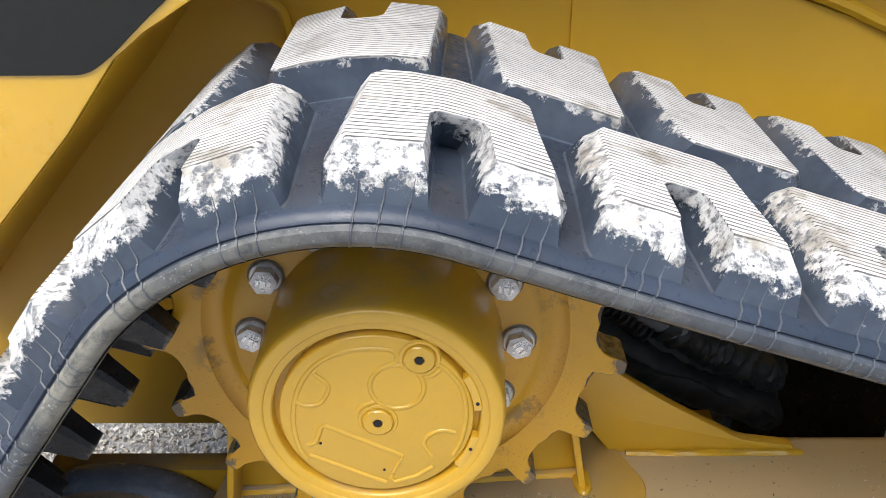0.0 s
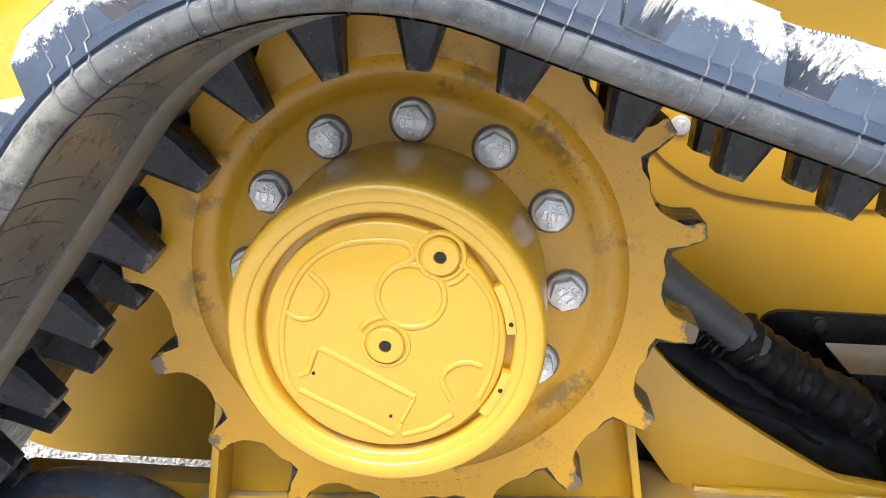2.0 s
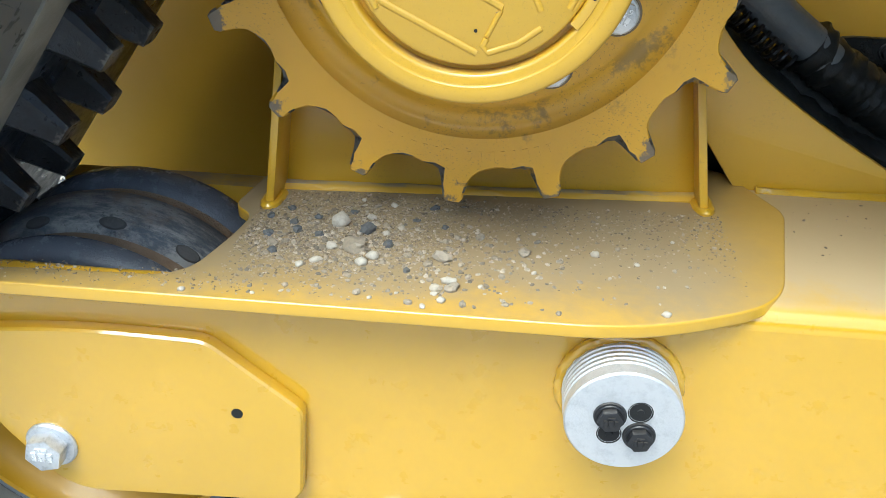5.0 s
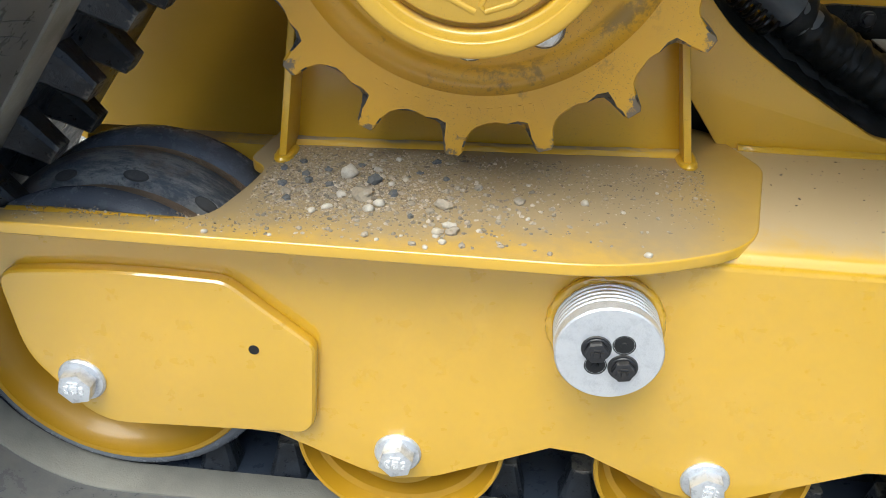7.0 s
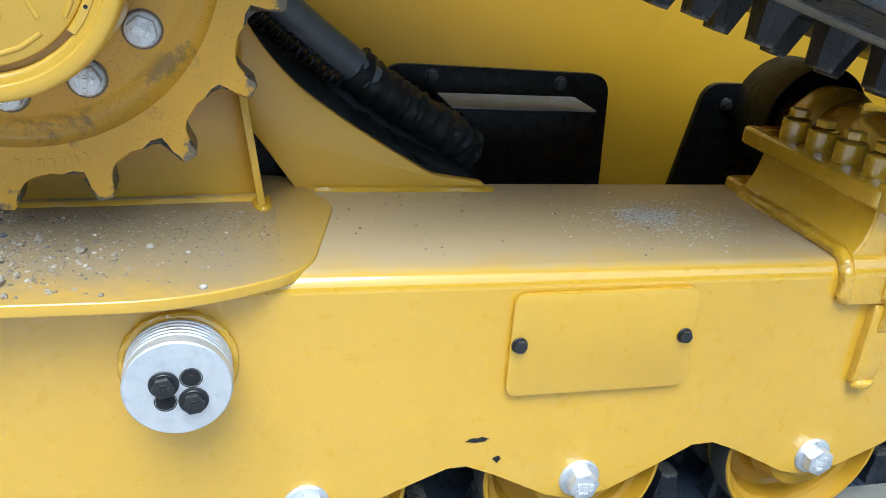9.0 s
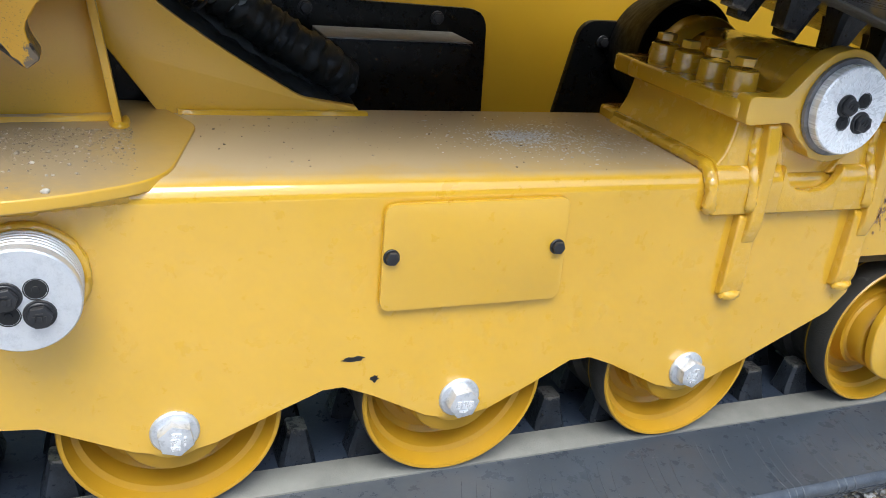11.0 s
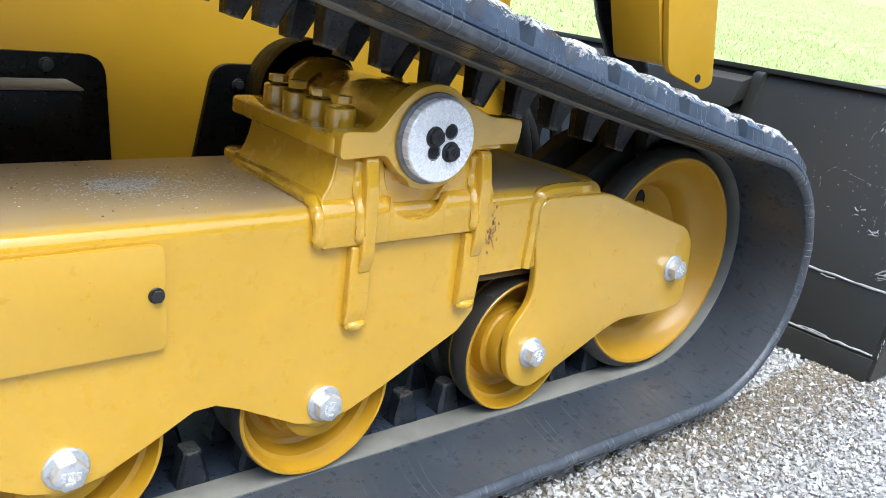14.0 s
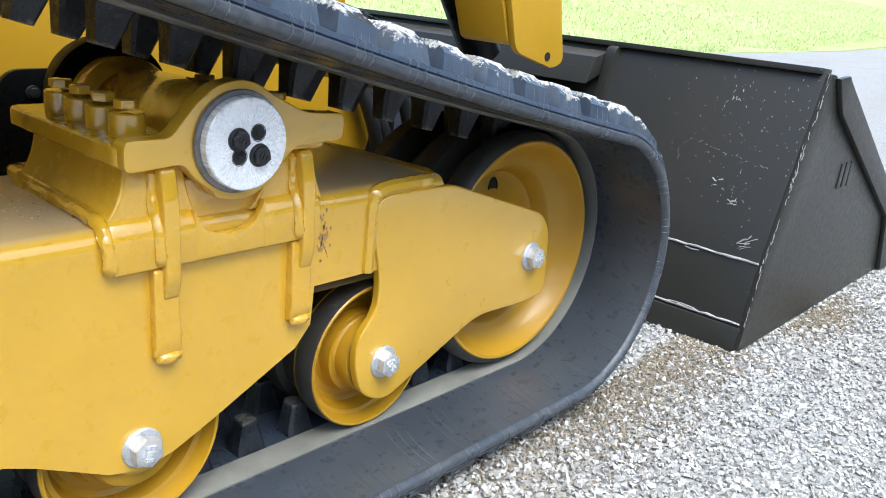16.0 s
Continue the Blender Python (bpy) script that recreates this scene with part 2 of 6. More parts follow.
M_PAINT = paint("yellow paint", base=(0.68, 0.390, 0.020), rough=0.27)
M_HUB = paint("hub paint under brown dust", base=(0.64, 0.372, 0.026), rough=0.34, dust=0.66, coat=0.45, sheen=0.12, speckle=0.12)
M_GLOSS = paint("thick glossy yellow paint", base=(0.68, 0.383, 0.018), rough=0.2, dust=0.12, orange=4.0, sheen=0.04)
# caked deck dust, its tone darkened for the shade below the sprocket
M_DUSTY = paint("dusty yellow paint, dust darkened for shade", rough=0.32, dust=0.75, band=(-0.110, 0.030), swept=(0.16, 0.28), dirt=(0.27, 0.232, 0.175))
M_RAIL = paint("dust-caked rail paint", rough=0.5, dust=0.95, coat=0.1)
M_BEAM = paint("yellow paint under road dust", rough=0.26, dust=0.55, band=(-0.05, 0.06), coat=1.0, dirt=(0.50, 0.44, 0.34))
M_LIGHTDUST = paint("lightly dusted yellow paint", rough=0.3, dust=0.35, scuff=0.15, coat=0.5, sheen=0.22, speckle=0.2)
# scuffed paint whose base is deepened for the shade under the track
M_SPROCKET = paint("scuffed yellow paint deepened for shade", base=(0.64, 0.345, 0.018), rough=0.34, dust=0.25, scuff=0.3, wheel_wear=0.704, coat=0.15, speckle=0.55)
# machine yellow, darkened for the shade on the body wall
M_SHADED_YELLOW = paint("yellow paint darkened for shade", base=(0.55, 0.308, 0.009), rough=0.46, orange=0.3, coat=0.08, sheen=0.14)
def plain_paint():
    k = Nodes("smooth fender paint")
    big = k.noise(k.coords(), 3, 2)
    return k.put(k.mix(k.ramp(big, 0.3, 0.7), (0.69, 0.40, 0.014), (0.63, 0.36, 0.012)), 0.4, 0.0, 0.12)


M_SMOOTH = plain_paint()
M_RUBBER = rubber("track rubber", base=(0.024, 0.032, 0.048), dusty=0.3, rough=0.36, relief=0.4)


def inner_rubber():
    """Smooth inner face of the belt: blue-black rubber, greyed by fine dust towards the rear."""
    k = Nodes("track inner rubber")
    c = k.coords()
    g = k.t.nodes.new("ShaderNodeSeparateXYZ")
    k.link(c, g.inputs[0])
    big, mid, fine = k.noise(c, 6, 6, 0.7), k.noise(c, 45, 6, 0.7), k.noise(c, 400, 3)
    col = k.mix(k.ramp(big, 0.35, 0.7), (0.040, 0.048, 0.061), (0.062, 0.072, 0.088))
    k.b.inputs["Specular IOR Level"].default_value = 0.5
    film = k.math("MULTIPLY", k.ramp(g.outputs["X"], -0.25, 0.95, 0.75, 0.04), k.ramp(mid, 0.3, 0.7, 0.55, 1.0))
    col = k.mix(film, col, (0.185, 0.180, 0.162))
    scuff = k.math("MULTIPLY", k.ramp(k.noise(c, 150, 5, 0.7), 0.62, 0.68), k.ramp(k.noise(c, 11, 4), 0.5, 0.6))
    col = k.mix(k.math("MULTIPLY", scuff, 0.45), col, (0.22, 0.22, 0.215))
    k.bump(k.math("ADD", big, k.math("MULTIPLY", fine, 0.2)), 0.10, 0.004)
    return k.put(col, k.ramp(mid, 0.3, 0.8, 0.26, 0.36))


M_INNER = inner_rubber()
M_LINE = rubber("moulded line", base=(0.046, 0.051, 0.058), dusty=0.5, rough=0.36)
# the same yellow, darkened for the shade inside the wheel bowls
M_SHADED_BOWL = paint("roller yellow darkened for shade", base=(0.49, 0.262, 0.009), rough=0.40, coat=0.14, scuff=0.1, sheen=0.12)
M_STRIP = rubber("roller path rubber", base=(0.165, 0.158, 0.135), dusty=0.2, rough=0.55)


def bead_rubber(name, tone, caked=0.8):
    """Scuffed track edge: tan dust wiped on in patches, white chips, bare rubber between."""
    k = Nodes(name)
    c = k.coords()
    mp = k.t.nodes.new("ShaderNodeMapping")
    k.link(c, mp.inputs[0])
    mp.inputs["Scale"].default_value = (1, 4, 1)
    big, mid = k.noise(mp.outputs[0], 4.5, 4), k.noise(c, 70, 7, 0.75)
    col = k.mix(k.ramp(mid, 0.3, 0.7), tone, tuple(v * 1.9 for v in tone))
    g = k.t.nodes.new("ShaderNodeSeparateXYZ")
    k.link(c, g.inputs[0])
    rear = k.math("MULTIPLY", k.ramp(g.outputs["X"], -0.24, 0.04, 1.0, 0.28), k.ramp(g.outputs["X"], 0.2, 0.9, 1.0, 0.3))
    dust = k.math("MULTIPLY", k.math("MULTIPLY", k.ramp(big, 0.44, 0.58, 0.12 * caked, caked), rear), k.ramp(mid, 0.34, 0.56, 0.25, 1.0))
    col = k.mix(dust, col, (0.36, 0.34, 0.27))
    chips = k.math("MULTIPLY", k.ramp(k.noise(c, 420, 5, 0.7), 0.60, 0.65), k.ramp(k.noise(c, 22, 4), 0.40, 0.58))
    col = k.mix(k.math("MULTIPLY", k.math("MULTIPLY", chips, k.math("MAXIMUM", rear, k.ramp(g.outputs["X"], 1.15, 1.45, 0.0, 0.8))), 0.8), col, (0.58, 0.58, 0.56))
    k.bump(k.math("ADD", mid, k.math("MULTIPLY", chips, 0.5)), 0.3, 0.003)
    return k.put(col, k.ramp(dust, 0, 0.7, 0.38, 0.8))


M_BEAD = bead_rubber("worn track edge", (0.034, 0.040, 0.050))
M_MOULD = bead_rubber("dust-filled moulding line", (0.055, 0.062, 0.074), 0.25)


def lug_rubber():
    """Glossy blue-black lugs whose tips are scraped and caked with brown dirt."""
    k = Nodes("drive lug rubber")
    hv = k.t.nodes.new("ShaderNodeUVMap")
    hv.uv_map = "height"
    sh = k.t.nodes.new("ShaderNodeSeparateXYZ")
    k.link(hv.outputs[0], sh.inputs[0])
    c = k.coords()
    big, mid = k.noise(c, 30, 5, 0.65), k.noise(c, 110, 6, 0.7)
    col = k.mix(k.ramp(big, 0.35, 0.7), (0.007, 0.009, 0.013), (0.023, 0.028, 0.038))
    h = k.math("ADD", sh.outputs["X"], k.math("MULTIPLY", k.math("SUBTRACT", mid, 0.5), 0.03))
    col = k.mix(k.ramp(h, -0.049, -0.0535, 0, 0.6), col, (0.24, 0.215, 0.18))
    col = k.mix(k.ramp(mid, 0.60, 0.72, 0, 0.28), col, (0.14, 0.128, 0.11))
    k.bump(k.math("ADD", big, mid), 0.45, 0.004)
    k.b.inputs["Specular IOR Level"].default_value = 0.5
    return k.put(col, k.ramp(mid, 0.35, 0.7, 0.26, 0.6))


M_LUG = lug_rubber()
M_TREAD = tread_rubber()
def drum_mat():
    """Worn blue-grey steel smeared with pale dust, with rusty streaks."""
    k = Nodes("dusty idler drum")
    c = k.coords()
    mp = k.t.nodes.new("ShaderNodeMapping")
    k.link(c, mp.inputs[0])
    mp.inputs["Scale"].default_value = (1, 3.5, 1)
    patch, fine = k.noise(mp.outputs[0], 26, 8, 0.75), k.noise(c, 190, 6, 0.75)
    col = k.mix(k.ramp(patch, 0.40, 0.62), (0.10, 0.115, 0.135), (0.36, 0.35, 0.325))
    col = k.mix(k.ramp(k.noise(c, 14, 6, 0.7), 0.48, 0.64, 0, 0.55), col, (0.21, 0.14, 0.09))
    col = k.mix(k.ramp(fine, 0.56, 0.66, 0, 0.7), col, (0.055, 0.058, 0.062))
    k.bump(k.math("ADD", patch, fine), 0.5, 0.003)
    return k.put(col, k.ramp(patch, 0.35, 0.65, 0.30, 0.75))


M_DRUM = drum_mat()
M_FLANGE = rubber("glossy idler flange", base=(0.11, 0.12, 0.14), dusty=0.5, rough=0.22)
M_POCKET = rubber("dark pocket", base=(0.085, 0.082, 0.078), dusty=1.0, rough=0.7)
M_GROOVE = rubber("rusty groove", base=(0.24, 0.165, 0.105), dusty=0.9, rough=0.85, relief=2.5)
M_TYRE = rubber("roller tyre rubber", base=(0.034, 0.031, 0.026), dusty=0.6, rough=0.5)
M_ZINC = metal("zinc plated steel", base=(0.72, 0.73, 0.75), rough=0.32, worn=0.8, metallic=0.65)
# raised bolt marks take a brighter zinc than the heads
M_MARK = metal("brighter zinc mark", base=(0.93, 0.93, 0.94), rough=0.2, worn=0.1, metallic=0.6)
M_ALU = metal("scraped aluminium", base=(0.70, 0.71, 0.73), rough=0.30, worn=0.3, metallic=0.6)


def cap_metal(name, cx, cz):
    """Bright aluminium with scrapes that run outwards from the middle."""
    k = Nodes(name)
    c = k.coords()
    g = k.t.nodes.new("ShaderNodeSeparateXYZ")
    k.link(c, g.inputs[0])
    dx, dz = k.math("SUBTRACT", g.outputs["X"], cx), k.math("SUBTRACT", g.outputs["Z"], cz)
    ang = k.math("ARCTAN2", dz, dx)
    away = k.math("SQRT", k.math("ADD", k.math("MULTIPLY", dx, dx), k.math("MULTIPLY", dz, dz)), 0.0)
    j = k.t.nodes.new("ShaderNodeCombineXYZ")
    k.link(k.math("MULTIPLY", ang, 5.5), j.inputs[0]), k.link(k.math("MULTIPLY", away, 70.0), j.inputs[1])
    ray = k.noise(j.outputs[0], 1.0, 5, 0.7)
    mid = k.noise(c, 120, 5, 0.7)
    col = k.mix(k.ramp(ray, 0.52, 0.64), (0.90, 0.91, 0.92), (0.70, 0.70, 0.71))
    col = k.mix(k.ramp(mid, 0.5, 0.75, 0, 0.35), col, (0.95, 0.95, 0.96))
    k.bump(k.math("ADD", ray, mid), 0.35, 0.0012)
    return k.put(col, k.ramp(ray, 0.4, 0.65, 0.22, 0.45), 0.25)


M_SCRAPE = metal("scraped bright seam", base=(0.60, 0.59, 0.57), rough=0.45, worn=0.9, metallic=0.3)
M_BARE = metal("worn bare steel", base=(0.30, 0.29, 0.29), rough=0.4, worn=0.7)
def flank_mat():
    """Tooth flanks: yellow paint rubbed through to dark steel in patches."""
    k = Nodes("worn tooth flank")
    c = k.coords()
    w = k.ramp(k.noise(c, 48, 6, 0.65), 0.33, 0.42)
    col = k.mix(w, tuple(v * 0.6 for v in YELLOW), (0.20, 0.20, 0.205))
    col = k.mix(k.ramp(k.noise(c, 120, 5, 0.7), 0.46, 0.6, 0, 0.85), col, (0.055, 0.05, 0.046))
    k.bump(w, 0.4, 0.001)
    return k.put(col, 0.4, k.math("MULTIPLY", w, 0.7))


M_FLANK = flank_mat()
M_BLACK = black("black painted steel", base=(0.0035, 0.0038, 0.004), rough=0.24, dusty=0.10, gloss=0.25)
M_BOLT = black("black oxide bolt", base=(0.018, 0.018, 0.02), rough=0.35, dusty=0.15)
# near-black discs paint the shade inside holes; paint chips share the colour
M_HOLE = black("dark fill for hole shade and chips", base=(0.01, 0.01, 0.01), rough=0.7, dusty=0.1)
M_HOSE = rubber("hose sleeve", base=(0.011, 0.012, 0.012), dusty=0.3, rough=0.5)
M_BOOT = rubber("axle seal rubber", base=(0.006, 0.006, 0.006), dusty=0.03, rough=0.6)
M_LID = rubber("dusty black lid", base=(0.19, 0.178, 0.152), dusty=0.6, rough=0.7)
M_BUCKET = black("bucket black paint", base=(0.027, 0.026, 0.022), rough=0.30, dusty=0.25, scratch=0.9)
M_INSIDE = rubber("dirty idler drum", base=(0.060, 0.050, 0.040), dusty=0.3, rough=0.6)
M_GRAVEL = stone_mat("gravel stones", (0.34, 0.33, 0.315), (0.82, 0.81, 0.79))
# rear gravel: tones raised for the sunlight on the ground behind the machine
M_LIT_GRAVEL = stone_mat("pebbles", (0.46, 0.42, 0.36), (0.84, 0.81, 0.75))
M_SOIL = stone_mat("brown dirt", (0.17, 0.142, 0.105), (0.46, 0.39, 0.30))
M_GRIT = stone_mat("brown grit", (0.16, 0.125, 0.088), (0.52, 0.43, 0.32))
M_CHIPS = stone_mat("small deck gravel", (0.17, 0.145, 0.115), (0.54, 0.46, 0.36))
M_RUST = stone_mat("rust", (0.26, 0.15, 0.09), (0.46, 0.28, 0.16))
M_TUBE = rubber("dusty hose end", base=(0.11, 0.12, 0.13), dusty=0.8, rough=0.38)
M_GROUND = ground_mat()
M_GRASS = grass_mat("lawn")
M_BACKDROP = rubber("dark backdrop", base=(0.035, 0.045, 0.022), dusty=0.1, rough=0.9)
M_BLADES = grass_mat("grass blades", True)


# ---- builders ----
def finish(name, bm, mat, parent=None, label="", smooth=35, basis=None):
    bmesh.ops.recalc_face_normals(bm, faces=bm.faces)
    me = bpy.data.meshes.new(name)
    bm.to_mesh(me)
    bm.free()
    return place(name, me, mat, parent, label, smooth, basis)


def place(name, me, mat, parent=None, label="", smooth=35, basis=None):
    if mat and not me.materials:
        me.materials.append(mat)
    if smooth:
        me.shade_smooth()
        me.set_sharp_from_angle(angle=radians(smooth))
    return put(name, me, parent, label, basis)


def put(name, me, parent=None, label="", basis=None):
    """An object on a mesh at a place in the world, under a thing or a part."""
    ob = new(name, me)
    if parent:
        ob.parent = parent
        ob.matrix_parent_inverse = WORLD[parent.name].inverted()
    if basis is not None:
        ob.matrix_basis = basis
    WORLD[ob.name] = ob.matrix_basis.copy()
    if label:
        tagged(ob, label)
    return ob


WORLD = {}


def thing(name, where, label, category, group="", kind=""):
    ob = new(name)
    ob.empty_display_size = 0.05
    ob.matrix_basis = Matrix.Translation(where)
    WORLD[ob.name] = ob.matrix_basis.copy()
    return tagged(ob, label, category, group, kind)


def soften(bm, width, segments=2, angle=30):
    if width <= 0:
        return bm
    edges = [e for e in bm.edges if len(e.link_faces) == 2 and e.calc_face_angle(0) > radians(angle)]
    bmesh.ops.bevel(bm, geom=edges, offset=width, segments=segments, affect="EDGES", profile=0.6, clamp_overlap=True)
    return bm


def prism(poly, y0, y1, bevel=0.003, segments=2):
    """A plate: an outline in x and z, thick from y0 to y1."""
    bm = bmesh.new()
    a = [bm.verts.new((x, y0, z)) for x, z in poly]
    b = [bm.verts.new((x, y1, z)) for x, z in poly]
    bm.faces.new(a), bm.faces.new(b[::-1])
    for i in range(len(poly)):
        j = (i + 1) % len(poly)
        bm.faces.new((a[i], b[i], b[j], a[j]))
    bmesh.ops.recalc_face_normals(bm, faces=bm.faces)
    return soften(bm, bevel, segments)


def flat(poly, z0, z1, bevel=0.003, segments=2):
    """A slab: an outline in x and y, thick from z0 to z1."""
    bm = prism(poly, z0, z1, bevel, segments)
    bm.transform(Matrix(((1, 0, 0, 0), (0, 0, 1, 0), (0, 1, 0, 0), (0, 0, 0, 1))))
    return bm


def box(x0, x1, y0, y1, z0, z1, bevel=0.003, segments=2):
    return prism([(x0, z0), (x1, z0), (x1, z1), (x0, z1)], y0, y1, bevel, segments)


def rounded(poly, radii, n=5):
    """An outline with rounded corners: one radius, or one for each corner."""
    out = []
    m = len(poly)
    for i, p in enumerate(poly):
        r = radii[i] if isinstance(radii, (list, tuple)) else radii
        p, a, b = Vector(p), Vector(poly[i - 1]), Vector(poly[(i + 1) % m])
        if r <= 0:
            out.append(tuple(p))
            continue
        u, v = (a - p), (b - p)
        d = min(r, u.length * 0.49, v.length * 0.49)
        q0, q1 = p + u.normalized() * d, p + v.normalized() * d
        for k in range(n + 1):
            t = k / n
            out.append(tuple(q0 * (1 - t) ** 2 + p * 2 * t * (1 - t) + q1 * t * t))
    return out


def lathe(profile, n=64, closed=False):
    """A body turned about the y axis: profile of (radius, y)."""
    bm = bmesh.new()
    rings = []
    for r, y in profile:
        if r < 1e-6:
            rings.append([bm.verts.new((0, y, 0))])
        else:
            rings.append([bm.verts.new((r * math.cos(a), y, r * math.sin(a))) for a in (2 * math.pi * i / n for i in range(n))])
    pairs = list(zip(rings, rings[1:]))
    if closed:
        pairs.append((rings[-1], rings[0]))
    for p, q in pairs:
        for i in range(n):
            j = (i + 1) % n
            f = [p[i % len(p)], p[j % len(p)], q[j % len(q)], q[i % len(q)]]
            f = [v for k, v in enumerate(f) if v not in f[:k]]
            if len(f) > 2:
                bm.faces.new(f)
    bmesh.ops.recalc_face_normals(bm, faces=bm.faces)
    return bm


def join(*parts):
    bm = bmesh.new()
    for p in parts:
        me = bpy.data.meshes.new("t")
        p.to_mesh(me)
        p.free()
        bm.from_mesh(me)
        bpy.data.meshes.remove(me)
    return bm


def moved(bm, m):
    bm.transform(m)
    return bm


def tube(points, radius, n=12, closed=False, wobble=0.0, seed=0):
    """A round bar along points (radius one number, or one for each point)."""
    rnd = random.Random(seed)
    bm = bmesh.new()
    pts = [Vector(p) for p in points]
    ways = [(pts[min(i + 1, len(pts) - 1)] - pts[max(i - 1, 0)]).normalized() for i in range(len(pts))]
    refs = [Vector(q).normalized() for q in ((0, 0.3, 1), (1, 0.2, 0.1), (0.1, 1, 0.2))]
    ref = min(refs, key=lambda q: max(abs(q.dot(d)) for d in ways))
    rings = []
    for p, d in zip(pts, ways):
        i = len(rings)
        u = d.cross(ref).normalized()
        v = d.cross(u)
        r = radius[i] if isinstance(radius, (list, tuple)) else radius
        rings.append([bm.verts.new(p + (u * math.cos(a) + v * math.sin(a)) * (r + wobble * rnd.uniform(-1, 1))) for a in (2 * math.pi * k / n for k in range(n))])
    for p, q in zip(rings, rings[1:]):
        for i in range(n):
            bm.faces.new((p[i], p[(i + 1) % n], q[(i + 1) % n], q[i]))
    bm.faces.new(rings[0][::-1]), bm.faces.new(rings[-1])
    return bm


def curve(points, n=8):
    """A smooth line through points."""
    p = [Vector(q) for q in points]
    p = [p[0] * 2 - p[1]] + p + [p[-1] * 2 - p[-2]]
    out = []
    for i in range(1, len(p) - 2):
        for k in range(n):
            t = k / n
            out.append(0.5 * (2 * p[i] + (p[i + 1] - p[i - 1]) * t + (2 * p[i - 1] - 5 * p[i] + 4 * p[i + 1] - p[i + 2]) * t * t + (3 * p[i] - p[i - 1] - 3 * p[i + 1] + p[i + 2]) * t ** 3))
    return out + [p[-2]]


def hexagon(radius, depth, bevel, turn=0.0):
    """A hexagonal bolt head that sticks out towards -y from y = 0."""
    pts = [(radius * math.cos(radians(60 * k + turn)), radius * math.sin(radians(60 * k + turn))) for k in range(6)]
    return prism(pts, -depth, 0.0, bevel, 2)


def raised_text(words, size, depth):
    """Flat letters that face -y, upright along z, centred on the origin."""
    c = bpy.data.curves.new("letters", "FONT")
    c.body, c.size, c.extrude, c.align_x, c.align_y, c.resolution_u = words, size, depth, "CENTER", "CENTER", 2
    ob = new("letters", c)
    me = bpy.data.meshes.new_from_object(ob.evaluated_get(bpy.context.evaluated_depsgraph_get()))
    bpy.data.objects.remove(ob)
    bm = bmesh.new()
    bm.from_mesh(me)
    bpy.data.meshes.remove(me)
    return moved(bm, pose(0, 0, 0, 90, 0, 0))


def bolt_mesh(name, across, depth, washer=1.25, mat=None, flange=True, mark=True, turn=0.0, grade=""):
    """A bolt head with its round washer face and a raised mark, as one mesh that points to -y."""
    r = across / math.sqrt(3)
    bms = [moved(hexagon(r, depth * 0.72, 0.0012, turn), pose(0, -depth * 0.28, 0))]
    if flange:
        bms.append(lathe([(0, -depth * 0.30), (r * washer * 0.93, -depth * 0.30), (r * washer, -depth * 0.2), (r * washer, 0), (0, 0)], 28))
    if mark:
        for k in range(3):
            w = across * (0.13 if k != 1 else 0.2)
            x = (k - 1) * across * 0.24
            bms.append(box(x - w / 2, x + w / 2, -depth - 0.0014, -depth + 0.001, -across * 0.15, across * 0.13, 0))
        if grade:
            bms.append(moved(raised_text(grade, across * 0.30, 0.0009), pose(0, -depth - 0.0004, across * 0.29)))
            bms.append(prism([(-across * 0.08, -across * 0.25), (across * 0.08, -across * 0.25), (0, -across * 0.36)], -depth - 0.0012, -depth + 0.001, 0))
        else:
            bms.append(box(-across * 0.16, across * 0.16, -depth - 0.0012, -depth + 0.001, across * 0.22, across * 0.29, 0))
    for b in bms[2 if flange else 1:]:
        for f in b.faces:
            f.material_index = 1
    bm = join(*bms)
    bmesh.ops.recalc_face_normals(bm, faces=bm.faces)
    me = bpy.data.meshes.new(name)
    bm.to_mesh(me)
    bm.free()
    me.materials.append(mat)
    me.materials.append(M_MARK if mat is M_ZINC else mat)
    me.shade_smooth()
    me.set_sharp_from_angle(angle=radians(30))
    return me


# ---- ground ----
bm = bmesh.new()
bmesh.ops.create_grid(bm, x_segments=60, y_segments=60, size=1.0)
for v in bm.verts:
    far = max(abs(v.co.x), abs(v.co.y))
    s = 900 * far ** 3 + 6 * far
    v.co = Vector((v.co.x * s / max(far, 1e-6) * (far > 0), v.co.y * s / max(far, 1e-6) * (far > 0), GROUND - 0.004))
    if far < 0.9:
        v.co.z += 0.006 * noise.noise(v.co * 1.7)
ground = tagged(finish("ground", bm, M_GROUND), "pale grey gravel yard with brown dirt between stones", "ground", kind="structure")

def lawn_height(y):
    return GROUND + 0.012 + 0.13 * np.maximum(0.0, y - 4.8)


bm = bmesh.new()
edge = [(-300, 14), (-40, 10), (-8, 8), (2.5, 4.6), (8, 4.25), (16, 4.3), (30, 5.6), (80, 8), (400, 20)]
rows = []
for x, y in edge:
    rows.append([bm.verts.new((x, y, GROUND - 0.02))] + [bm.verts.new((x, y + d, lawn_height(y + d))) for d in (0.0, 0.6, 2, 6, 20, 70, 160)])
for p, q in zip(rows, rows[1:]):
    for k in range(len(p) - 1):
        bm.faces.new((p[k], q[k], q[k + 1], p[k + 1]))
lawn = tagged(finish("lawn", bm, M_GRASS), "sunlit mown green lawn rising beyond the gravel", "lawn", kind="structure")


# unseen dark wall behind the camera, added to cut low sky light
bm = bmesh.new()
rows = []
